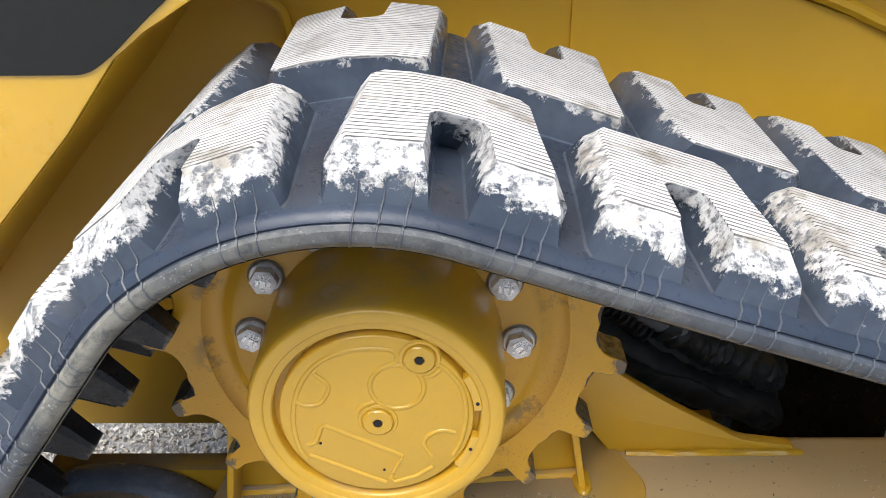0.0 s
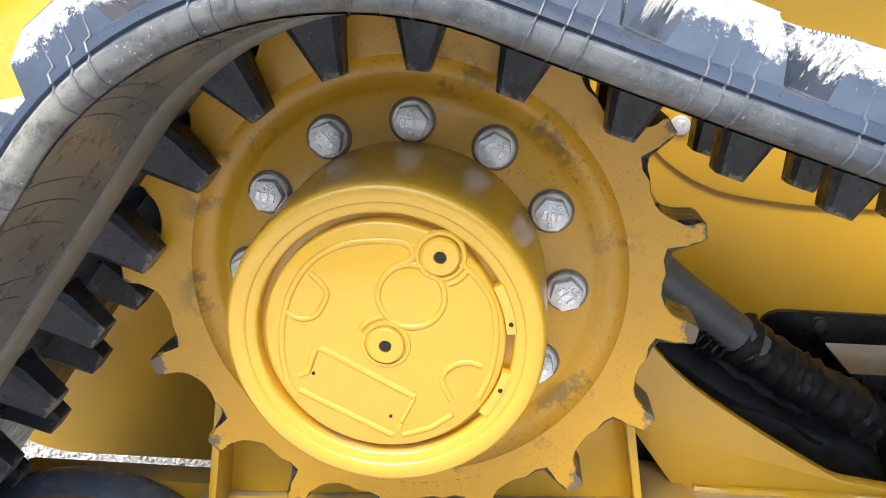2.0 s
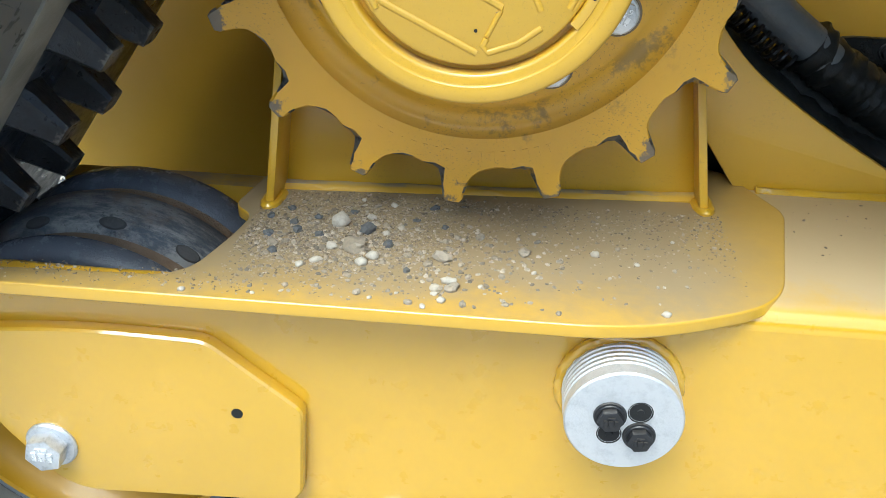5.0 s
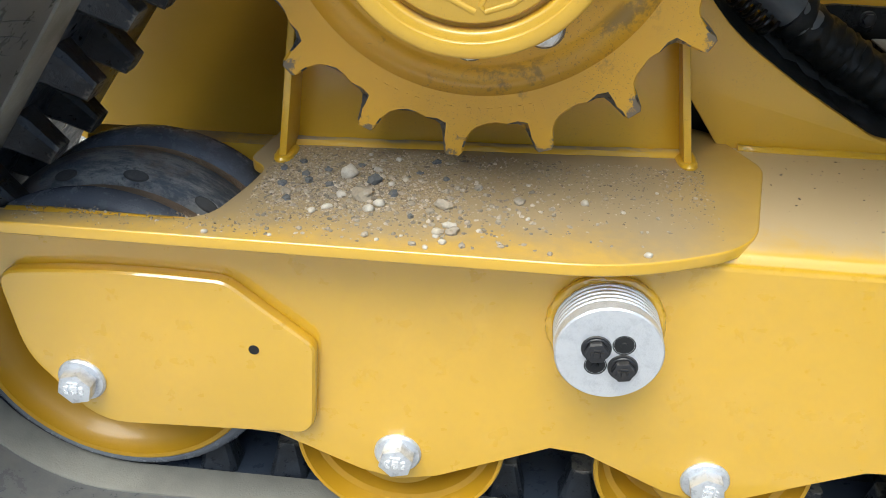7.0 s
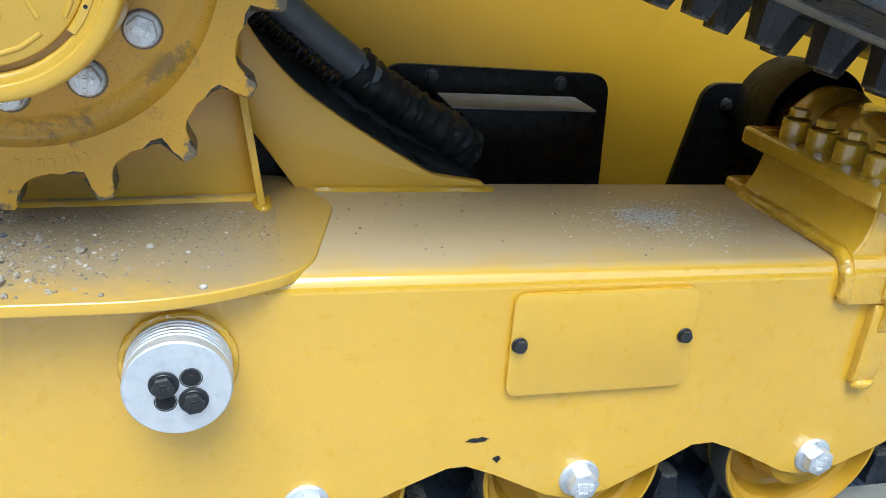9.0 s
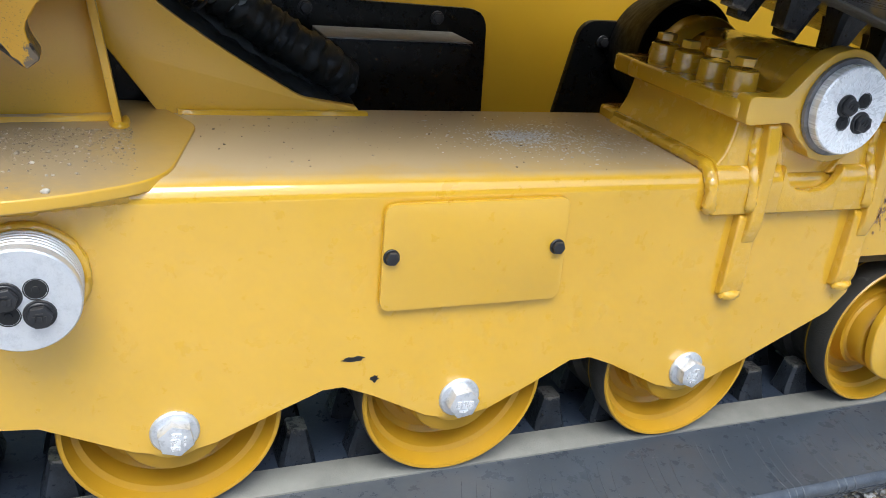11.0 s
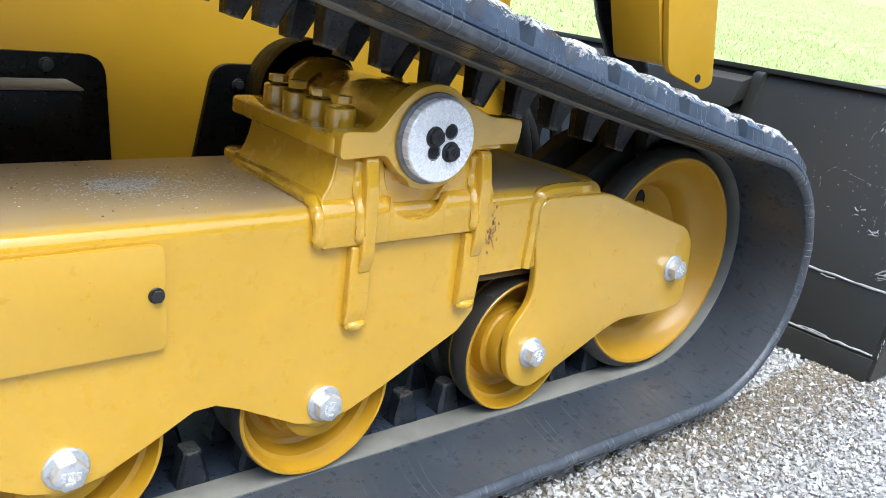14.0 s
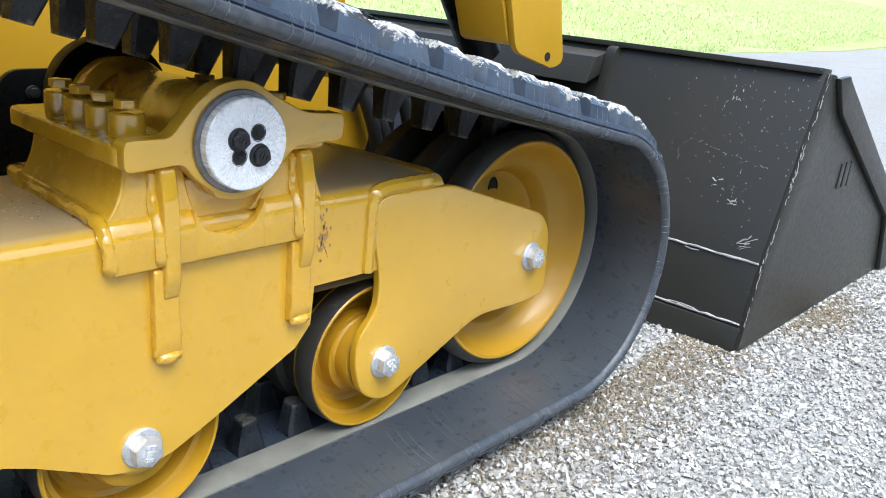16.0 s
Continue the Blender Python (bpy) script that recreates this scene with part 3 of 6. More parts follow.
for q in range(61):
    a = radians(140 + 208 * q / 60)
    tall = 5.2 + 1.3 * noise.noise(Vector((q * 0.35, 1, 0))) + 0.5 * noise.noise(Vector((q * 1.3, 4, 0)))
    far = 17 + 2 * noise.noise(Vector((q * 0.2, 9, 0)))
    rows.append([bm.verts.new((far * math.cos(a), far * math.sin(a), z)) for z in (GROUND - 0.1, tall)])
for p, q in zip(rows, rows[1:]):
    bm.faces.new((p[0], q[0], q[1], p[1]))
tagged(finish("backdrop", bm, M_BACKDROP), "unseen dark backdrop that cuts off low sky light", "woods", kind="structure")


def shards(spots, sizes, flatten, seed, mat, name, label, category):
    """Many small stones in one mesh: jittered twenty-sided bodies."""
    rng = np.random.default_rng(seed)
    g = (1 + 5 ** 0.5) / 2
    base = np.array([(-1, g, 0), (1, g, 0), (-1, -g, 0), (1, -g, 0), (0, -1, g), (0, 1, g), (0, -1, -g), (0, 1, -g), (g, 0, -1), (g, 0, 1), (-g, 0, -1), (-g, 0, 1)]) / 1.9
    tri = np.array([0, 11, 5, 0, 5, 1, 0, 1, 7, 0, 7, 10, 0, 10, 11, 1, 5, 9, 5, 11, 4, 11, 10, 2, 10, 7, 6, 7, 1, 8, 3, 9, 4, 3, 4, 2, 3, 2, 6, 3, 6, 8, 3, 8, 9, 4, 9, 5, 2, 4, 11, 6, 2, 10, 8, 6, 7, 9, 8, 1]).reshape(-1, 3)
    n = len(spots)
    v = base[None] * (1 + rng.uniform(-0.3, 0.3, (n, 12, 1)))
    v = v * np.stack([np.ones(n), rng.uniform(0.6, 1.0, n), rng.uniform(0.4, 0.8, n) * flatten], 1)[:, None]
    a = rng.uniform(0, 2 * np.pi, n)
    tip = rng.uniform(-0.4, 0.4, n)
    x, y, z = v[..., 0].copy(), v[..., 1].copy(), v[..., 2].copy()
    z, y = z * np.cos(tip)[:, None] + y * np.sin(tip)[:, None], y * np.cos(tip)[:, None] - z * np.sin(tip)[:, None]
    v = np.stack([x * np.cos(a)[:, None] - y * np.sin(a)[:, None], x * np.sin(a)[:, None] + y * np.cos(a)[:, None], z], -1) * sizes[:, None, None]
    v = v + spots[:, None]
    faces = (tri[None] + (np.arange(n) * 12)[:, None, None]).reshape(-1, 3)
    me = bpy.data.meshes.new(name)
    me.from_pydata(v.reshape(-1, 3).tolist(), [], faces.tolist())
    me.materials.append(mat)
    return tagged(new(name, me), label, category, kind="stuff")


def crushed(spots, sizes, seed, mat, name, label, category):
    """Very many angular chips in one mesh: jittered six-sided bodies."""
    rng_ = np.random.default_rng(seed)
    base = np.array([(-1, -1, -1), (1, -1, -1), (1, 1, -1), (-1, 1, -1), (-1, -1, 1), (1, -1, 1), (1, 1, 1), (-1, 1, 1)], float) * 0.62
    quad = np.array([(0, 3, 2, 1), (4, 5, 6, 7), (0, 1, 5, 4), (1, 2, 6, 5), (2, 3, 7, 6), (3, 0, 4, 7)])
    m = len(spots)
    v = base[None] + rng_.uniform(-0.42, 0.42, (m, 8, 3))
    v = v * np.stack([np.ones(m), rng_.uniform(0.55, 1.0, m), rng_.uniform(0.35, 0.7, m)], 1)[:, None]
    q = rng_.normal(size=(m, 4)) * np.array([1.0, 0.35, 0.35, 1.0])
    q /= np.linalg.norm(q, axis=1)[:, None]
    w, x, y, z = (q[:, i_] for i_ in range(4))
    rot = np.stack([1 - 2 * (y * y + z * z), 2 * (x * y - z * w), 2 * (x * z + y * w), 2 * (x * y + z * w), 1 - 2 * (x * x + z * z), 2 * (y * z - x * w), 2 * (x * z - y * w), 2 * (y * z + x * w), 1 - 2 * (x * x + y * y)], 1).reshape(m, 3, 3)
    v = np.einsum("nij,nkj->nki", rot, v) * sizes[:, None, None] + spots[:, None]
    faces = (quad[None] + (np.arange(m) * 8)[:, None, None]).reshape(-1, 4)
    me = bpy.data.meshes.new(name)
    me.from_pydata(v.reshape(-1, 3).tolist(), [], faces.tolist())
    me.materials.append(mat)
    return tagged(new(name, me), label, category, kind="stuff")


rng = np.random.default_rng(3)
n = 150000
px = rng.uniform(0, 1, n) ** 1.3 * 4.4 + 0.6 + rng.normal(0, 0.25, n) * (rng.uniform(0, 1, n) < 0.25)
py = 0.35 - rng.uniform(0, 1, n) * 1.6 - np.abs(rng.normal(0, 0.3, n)) * (rng.uniform(0, 1, n) < 0.2)
dirt = 1.1 * np.exp(-((px - 1.75) / 0.45) ** 2 - ((py + 0.12) / 0.09) ** 2) + 1.1 * np.exp(-((px - 2.35) / 0.13) ** 2 - ((py + 0.21) / 0.05) ** 2)
keep = (rng.uniform(0, 1, n) > dirt * 0.45) & ~((px < 1.4) & (py > -0.08)) & ~((px > 2.0) & (py > -0.13))
px, py = px[keep], py[keep]
size = np.abs(rng.normal(0.0025, 0.0016, len(px))) + 0.0014
crushed(np.stack([px, py, GROUND + size * 0.15], 1), size, 5, M_GRAVEL, "gravel", "loose pale grey crushed gravel stones", "gravel")
n = 16000
px = 2.02 - np.abs(rng.normal(0, 0.50, n))
py = -0.055 - np.abs(rng.normal(0, 0.085, n)) - 0.015 * np.sin(px * 9)
corner_ = rng.uniform(0, 1, n) < 0.25
px[corner_], py[corner_] = rng.normal(2.36, 0.10, corner_.sum()), -0.165 - np.abs(rng.normal(0, 0.045, corner_.sum()))
size = np.abs(rng.normal(0.0006, 0.0012, n)) + 0.0008
crushed(np.stack([px, py, GROUND + 0.001 + size * 0.3], 1), size, 15, M_SOIL, "dirt", "loose brown dirt beside the track and bucket", "dirt")
n = 40000
px, py = rng.uniform(-1.7, 0.0, n), rng.uniform(0.4, 1.9, n)
size = np.abs(rng.normal(0.0022, 0.0022, n)) + 0.0016
crushed(np.stack([px, py, GROUND + size * 0.15], 1), size, 6, M_LIT_GRAVEL, "gravel", "loose gravel under and behind the machine, tone lightened for sunlight", "gravel")

# tufts of grass along the near part of the lawn
n = 85000
gx = rng.uniform(0, 1, n) ** 1.4 * 40 + 2.5
gy = 4.3 + rng.uniform(0, 1, n) ** 1.5 * 22
ok = gy > 4.45 + np.maximum(0, gx - 14) * 0.09 + 0.25 * np.sin(gx * 2.1) + np.where(gx < 8, (8 - gx) * 0.08, 0)
gx, gy = gx[ok], gy[ok]
n = len(gx)
ang, tall, wide = rng.uniform(0, np.pi, n), rng.uniform(0.02, 0.055, n), rng.uniform(0.004, 0.011, n)
lean = rng.uniform(-0.03, 0.03, (n, 2))
c0 = np.stack([gx, gy, lawn_height(gy)], 1)
dv = np.stack([np.cos(ang) * wide, np.sin(ang) * wide, np.zeros(n)], 1)
tipv = c0 + np.concatenate([lean, tall[:, None]], 1)
verts = np.stack([c0 - dv, c0 + dv, tipv + dv * 0.35, tipv - dv * 0.2], 1).reshape(-1, 3)
me = bpy.data.meshes.new("grass")
me.from_pydata(verts.tolist(), [], (np.arange(n * 4).reshape(-1, 4)).tolist())
me.materials.append(M_BLADES)
tagged(new("grass", me), "short mown grass blades on the lawn", "grass", kind="stuff")

# ---- the machine ----
loader = thing("track_loader", (0.55, 0.8, GROUND), "yellow compact track loader with rubber tracks and a dusty undercarriage", "loader")

# body wall beside the track
WALL = 0.46
body_poly = rounded([(-0.600, 0.330), (-0.535, 0.298), (1.50, 0.298), (1.54, 0.40), (1.53, 0.60), (1.30, 0.70), (0.66, 0.87), (0.25, 1.02), (-0.62, 1.02)], [0.03, 0.08, 0.05, 0.03, 0.05, 0.05, 0.02, 0.0, 0.0])
body = finish("body", prism(body_poly, WALL, WALL + 0.016, 0.006, 3), M_SHADED_YELLOW, loader, "glossy yellow side wall of the machine body")
finish("belly", box(-0.10, 1.48, WALL + 0.018, 1.14, 0.46, 0.98, 0.01), M_SHADED_YELLOW, body)
overlap = rounded([(0.20, 1.0), (0.20, 0.80), (0.235, 0.735), (0.30, 0.694), (0.40, 0.680), (1.18, 0.665), (1.2, 0.70), (0.66, 0.86), (0.25, 1.0)], [0, 0.02, 0.03, 0.05, 0.05, 0.02, 0.02, 0, 0])
finish("overlap_panel", prism(overlap, WALL - 0.006, WALL + 0.01, 0.002), M_SHADED_YELLOW, body)
top_rail = tube(curve([(0.30, WALL - 0.01, 0.995), (0.50, WALL - 0.01, 0.925), (0.66, WALL - 0.01, 0.868), (1.3, WALL - 0.01, 0.70)], 6), 0.009, 8)
finish("edge_flange", top_rail, M_SHADED_YELLOW, body)

# rear fender: outer sheet with its curved cut-out, and the deep return behind it
FEND = 0.20
curve_in = [(-0.10, 1.03), (-0.163, 0.981), (-0.21, 0.953), (-0.242, 0.928), (-0.27, 0.893), (-0.297, 0.859), (-0.385, 0.765), (-0.50, 0.635), (-0.60, 0.52)]
fender_poly = curve_in + [(-0.66, 0.50), (-0.66, 1.25), (-0.10, 1.25)]
fender = finish("rear_fender", prism(fender_poly, FEND, FEND + 0.012, 0.004, 2), M_PAINT, loader, "bright yellow rear fender sheet with a curved edge")
bm = bmesh.new()
strip = []
for i, (x, z) in enumerate(curve_in):
    d = Vector(curve_in[min(i + 1, len(curve_in) - 1)]) - Vector(curve_in[max(i - 1, 0)])
    nx, nz = -abs(d.y) / d.length * 0.005, abs(d.x) / d.length * 0.005
    strip.append([bm.verts.new(p) for p in ((x, FEND + 0.0122, z), (x, WALL + 0.004, z), (x + nx, WALL + 0.004, z + nz), (x + nx, FEND + 0.0122, z + nz))])
for p, q in zip(strip, strip[1:]):
    for k in range(4):
        bm.faces.new((p[k], p[(k + 1) % 4], q[(k + 1) % 4], q[k]))
finish("fender_return", bm, M_SMOOTH, fender, "", 40)
vent_poly = rounded([(-0.64, 0.916), (-0.267, 0.916), (-0.245, 0.930), (-0.187, 0.981), (-0.12, 1.03), (-0.12, 1.2), (-0.64, 1.2)], [0.0, 0.012, 0.02, 0.05, 0.05, 0, 0])
finish("engine_grille", prism(vent_poly, FEND - 0.003, FEND + 0.006, 0.0015), black("satin black panel", base=(0.010, 0.011, 0.010), rough=0.5, dusty=0.1), fender, "satin black panel set in the fender")
# rolled seam on the wall behind the track
finish("seam", tube(curve([(-0.13, 0.448, 0.885), (-0.134, 0.446, 0.915), (-0.150, 0.446, 0.930), (-0.172, 0.448, 0.936), (-0.19, 0.452, 0.930)], 6), 0.006, 8), M_SHADED_YELLOW, body)

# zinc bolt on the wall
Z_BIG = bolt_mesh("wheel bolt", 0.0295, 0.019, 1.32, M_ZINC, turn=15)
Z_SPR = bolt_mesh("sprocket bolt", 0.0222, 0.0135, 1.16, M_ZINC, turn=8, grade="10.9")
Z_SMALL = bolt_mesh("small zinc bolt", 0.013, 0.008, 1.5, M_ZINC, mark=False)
B_SMALL = bolt_mesh("small black bolt", 0.0135, 0.0085, 1.25, M_BOLT, mark=False)
B_COVER = bolt_mesh("cover bolt", 0.0120, 0.0065, 1.16, M_BOLT, mark=False)
B_CAP = bolt_mesh("black cap screw", 0.0165, 0.0085, 1.1, M_BOLT, mark=True, turn=10)
Y_BOLT = bolt_mesh("painted bolt", 0.021, 0.012, 1.0, M_PAINT, flange=False, mark=False, turn=10)
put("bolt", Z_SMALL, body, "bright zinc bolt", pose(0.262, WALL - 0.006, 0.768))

# black guard plate and box on the wall
guard = finish("guard_plate", prism(rounded([(0.372, 0.33), (0.722, 0.33), (0.708, 0.549), (0.376, 0.553)], [0, 0, 0.03, 0.03]), WALL - 0.008, WALL + 0.002, 0.0015), M_BLACK, loader, "black steel guard plate bolted to the wall")
for x, z in ((0.444, 0.538), (0.632, 0.534)):
    put("bolt", B_SMALL, guard, "", pose(x, WALL - 0.008, z))
finish("guard_box", prism(rounded([(0.44, 0.33), (0.66, 0.33), (0.655, 0.512), (0.455, 0.514)], [0, 0, 0.004, 0.004]), 0.372, WALL - 0.004, 0.003), M_BLACK, guard, "black box-shaped hose guard with a dusty top")
finish("lid", flat(rounded([(0.4535, 0.371), (0.656, 0.371), (0.656, WALL - 0.010), (0.4535, WALL - 0.010)], 0.003), 0.5135, 0.5160, 0.0008), M_LID, guard, "dust-greyed lid of the guard box")
guard2 = finish("guard_plate", prism(rounded([(0.826, 0.33), (1.10, 0.33), (1.10, 0.545), (0.866, 0.543)], [0, 0, 0.02, 0.028]), WALL - 0.010, WALL + 0.002, 0.0015), M_BLACK, loader, "black steel plate round the axle mount")
put("bolt", B_SMALL, guard2, "", pose(0.905, WALL - 0.010, 0.512))

# ---- undercarriage frame ----
FACE = [(-0.402, 0.440), (-0.408, 0.385), (-0.392, 0.305), (-0.338, 0.232), (-0.165, 0.224), (-0.085, 0.188), (-0.05, 0.180), (-0.012, 0.188), (0.053, 0.218), (0.092, 0.236), (0.124, 0.233), (0.200, 0.196), (0.237, 0.186), (0.274, 0.195), (0.331, 0.221), (0.375, 0.240), (0.395, 0.241), (0.427, 0.227), (0.487, 0.195), (0.522, 0.186), (0.558, 0.194), (0.611, 0.221), (0.650, 0.243), (0.675, 0.244), (0.704, 0.232), (0.775, 0.195), (0.811, 0.186), (0.848, 0.195), (0.899, 0.218), (1.008, 0.272), (1.030, 0.297), (1.034, 0.345), (1.150, 0.345), (1.150, 0.437)]


def beam():
    """The long welded box beam: scalloped side plate, rounded top edge, top, back and underside."""
    bm = bmesh.new()
    top_z, r, back, t = 0.4555, 0.018, 0.258, 0.013
    xs0, xs1 = FACE[0][0], 1.25
    outline = [p for p in FACE[:-1]] + [(1.25, 0.345), (1.25, top_z - r), (0.24, top_z - r)]
    a = [bm.verts.new((x, 0.0, z)) for x, z in outline]
    b = [bm.verts.new((x, t, z)) for x, z in outline]
    bm.faces.new(a), bm.faces.new(b[::-1])
    for i in range(len(outline) - 3):
        bm.faces.new((a[i], b[i], b[i + 1], a[i + 1]))
    bm.faces.new((a[-1], b[-1], b[0], a[0]))
    # rounded edge, top, back and underside
    prof = [(r - r * math.cos(radians(q)), top_z - r + r * math.sin(radians(q))) for q in range(0, 91, 15)]
    prof += [(back - r, top_z)] + [(back - r + r * math.sin(radians(q)), top_z - r + r * math.cos(radians(q))) for q in range(15, 91, 15)]
    prof += [(back, 0.33), (t, 0.33)]
    ends = []
    for x in (0.19, 1.25):
        ends.append([bm.verts.new((x, y, z)) for y, z in prof])
    for i in range(len(prof) - 1):
        bm.faces.new((ends[0][i], ends[0][i + 1], ends[1][i + 1], ends[1][i]))
    for e in ends:
        bm.faces.new(e)
    # inner side plate
    bm2 = prism([(x, z) for x, z in FACE if x > -0.17], 0.242, 0.2575, 0.002, 1)
    return join(bm, bm2)


beam_ob = finish("frame_beam", beam(), M_BEAM, loader, "yellow box beam with a scalloped lower edge and dusty top", 40)
deck_poly = [(-0.405, -0.044), (0.132, -0.044), (0.236, 0.006), (0.276, 0.166), (0.236, 0.262), (-0.185, 0.262), (-0.195, 0.200), (-0.207, 0.110), (-0.186, 0.092), (-0.190, 0.055), (-0.206, -0.016), (-0.395, -0.024)]
deck_poly = rounded(deck_poly, [0.02, 0.085, 0.040, 0.014, 0.02, 0.01, 0.01, 0.012, 0.012, 0.03, 0.03, 0.01], 9)
deck = finish("deck_plate", flat(deck_poly, 0.4478, 0.4590, 0.0022, 3), M_DUSTY, loader, "dust-covered yellow deck plate under the sprocket", 40)
finish("far_rail", box(-0.43, -0.182, 0.226, 0.258, 0.36, 0.424, 0.006), M_RAIL, loader, "dusty yellow inner rail beside the rear idler")
finish("weld_bead", tube(curve([(-0.38, -0.005, 0.4430), (0.09, -0.005, 0.4430), (0.13, -0.003, 0.4440), (0.175, 0.002, 0.4460), (0.205, 0.006, 0.4475)], 14), 0.0095, 10, wobble=0.0009), M_LIGHTDUST, deck)
pad = finish("pad_plate", prism(rounded([(-0.402, 0.392), (-0.392, 0.304), (-0.335, 0.229), (-0.135, 0.238), (-0.126, 0.250), (-0.121, 0.338), (-0.196, 0.399), (-0.30, 0.402)], [0.02, 0.02, 0.03, 0.008, 0.004, 0.008, 0.01, 0.05]), -0.014, 0.001, 0.005, 3), M_PAINT, loader, "yellow reinforcing plate with a small hole")
finish("hole", moved(lathe([(0, -0.0146), (0.0048, -0.0146), (0.0048, -0.010), (0, -0.010)], 20), pose(-0.176, 0, 0.331)), M_HOLE, pad)
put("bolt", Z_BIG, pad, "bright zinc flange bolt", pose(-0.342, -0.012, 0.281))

# cover plate on the beam
cover = finish("cover_plate", prism(rounded([(0.424, 0.325), (0.617, 0.325), (0.613, 0.436), (0.422, 0.434)], 0.012), -0.0070, -0.0022, 0.0009), M_PAINT, loader, "thin yellow inspection cover with rounded corners")
finish("gasket", prism(rounded([(0.427, 0.328), (0.614, 0.328), (0.610, 0.433), (0.425, 0.431)], 0.012), -0.0024, 0.001, 0), M_PAINT, cover)
for x, z in ((0.431, 0.382), (0.605, 0.384)):
    put("bolt", B_COVER, cover, "black bolt", pose(x, -0.0070, z, 0, 700 * x, 0))

# paint chips on the beam
for cx, cz, w, h_, sd in ((0.404, 0.272, 0.026, 0.007, 1), (0.427, 0.247, 0.009, 0.009, 2)):
    rnd = random.Random(sd)
    pts = [(cx + w / 2 * math.cos(a) * rnd.uniform(0.6, 1.1), cz + h_ / 2 * math.sin(a) * rnd.uniform(0.5, 1.2)) for a in (2 * math.pi * q / 16 for q in range(16))]
    finish("paint_chip", prism(pts, -0.0008, 0.0006, 0), M_HOLE, beam_ob, "dark chip in the paint")


# ---- sprocket and hub ----
SX, SZ, TEETH, PHASE = 0.0, 0.704, 17, 11.9


def toothed_ring(y0, y1, inner):
    """Seventeen teeth with round valleys; the driven flanks have worn, dark chamfers at the front edge."""
    half = math.pi / TEETH
    flank = [(0.0266, 0.1910), (0.0190, 0.1936), (0.0143, 0.1978), (0.0116, 0.2030), (0.0102, 0.2082), (0.0093, 0.2142), (0.0083, 0.2192), (0.0058, 0.2227)]
    bm = bmesh.new()
    rnd = random.Random(12)

    line = [(0.0352, 0.1903)] + flank + [(0.0, 0.2229)]
    inward = []
    for (wa, ra), (wb, rb_) in zip(line, line[2:]):
        ln = math.hypot(wb - wa, rb_ - ra)
        inward.append((-(rb_ - ra) / ln, (wb - wa) / ln))

    def corner(angle, w, r, c, way=(0.0, -1.0)):
        def at(w_, r_, y):
            x, z = r_ * math.cos(angle) - w_ * math.sin(angle), r_ * math.sin(angle) + w_ * math.cos(angle)
            return bm.verts.new((x, y, z))
        sgn = 1 if w > 0 else -1
        return at(w + sgn * c * way[0], r + c * way[1], y0), at(w, r, y0 + 1.1 * c), at(w, r, y1)

    mids = [corner(radians(PHASE) + 2 * half * k - half, 1e-9, 0.1903, 0.0006) for k in range(TEETH)]
    ins, ins_back = [], []
    for k in range(TEETH):
        for q in range(6):
            a = radians(PHASE) + 2 * half * k - half + 2 * half * q / 6
            ins.append(bm.verts.new((inner * math.cos(a), y0, inner * math.sin(a))))
            ins_back.append(bm.verts.new((inner * math.cos(a), y1, inner * math.sin(a))))
    m = len(ins)
    for k in range(TEETH):
        c0 = radians(PHASE) + 2 * half * k
        low, high = [mids[k]], [mids[(k + 1) % TEETH]]
        big, root = rnd.uniform(0.0050, 0.0095), rnd.uniform(0.0015, 0.0050)
        back = rnd.choice((0.0006, 0.0020, 0.0036))
        for i, (w, r) in enumerate(flank):
            c = max(0.0007, big * math.exp(-((i - 1.9) / 1.25) ** 2), 0.3 * big * math.exp(-((i - 5.0) / 1.5) ** 2)) + rnd.uniform(0, 0.0003)
            low.append(corner(c0, -w, r, min(c, w * 0.6), inward[i]))
            c = max(0.0007, back * math.exp(-((i - 4.6) / 1.3) ** 2), root * math.exp(-((i - 0.3) / 0.5) ** 2)) + rnd.uniform(0, 0.0003)
            high.append(corner(c0, w, r, min(c, w * 0.6), inward[i]))
        for side, ring_ in ((0, ins), (2, ins_back)):
            bm.faces.new([ring_[(6 * k + q) % m] for q in range(7)] + [p[side] for p in high] + [p[side] for p in low[::-1]])
        loop = low + high[::-1]
        for p, q in zip(loop, loop[1:]):
            worn = (p[1].co - p[0].co).length + (q[1].co - q[0].co).length > 0.0052
            bm.faces.new((p[0], q[0], q[1], p[1])).material_index = int(worn)
            bm.faces.new((p[1], q[1], q[2], p[2])).material_index = 1
    bmesh.ops.recalc_face_normals(bm, faces=bm.faces)
    return bm


at_axle = pose(SX, 0, SZ)
sprocket = finish("sprocket", moved(toothed_ring(0.094, 0.132, 0.166), at_axle), M_SPROCKET, loader, "scuffed yellow toothed drive sprocket with worn tips", 28)
sprocket.data.materials.append(M_FLANK)
dish = lathe([(0.1710, 0.0945), (0.1680, 0.0960), (0.1630, 0.1005), (0.1555, 0.1030), (0.1480, 0.1022), (0.1420, 0.0978), (0.1375, 0.0955), (0.09, 0.0955), (0.09, 0.128), (0.1710, 0.130)], 96)
finish("dish", moved(dish, at_axle), M_SPROCKET, sprocket)
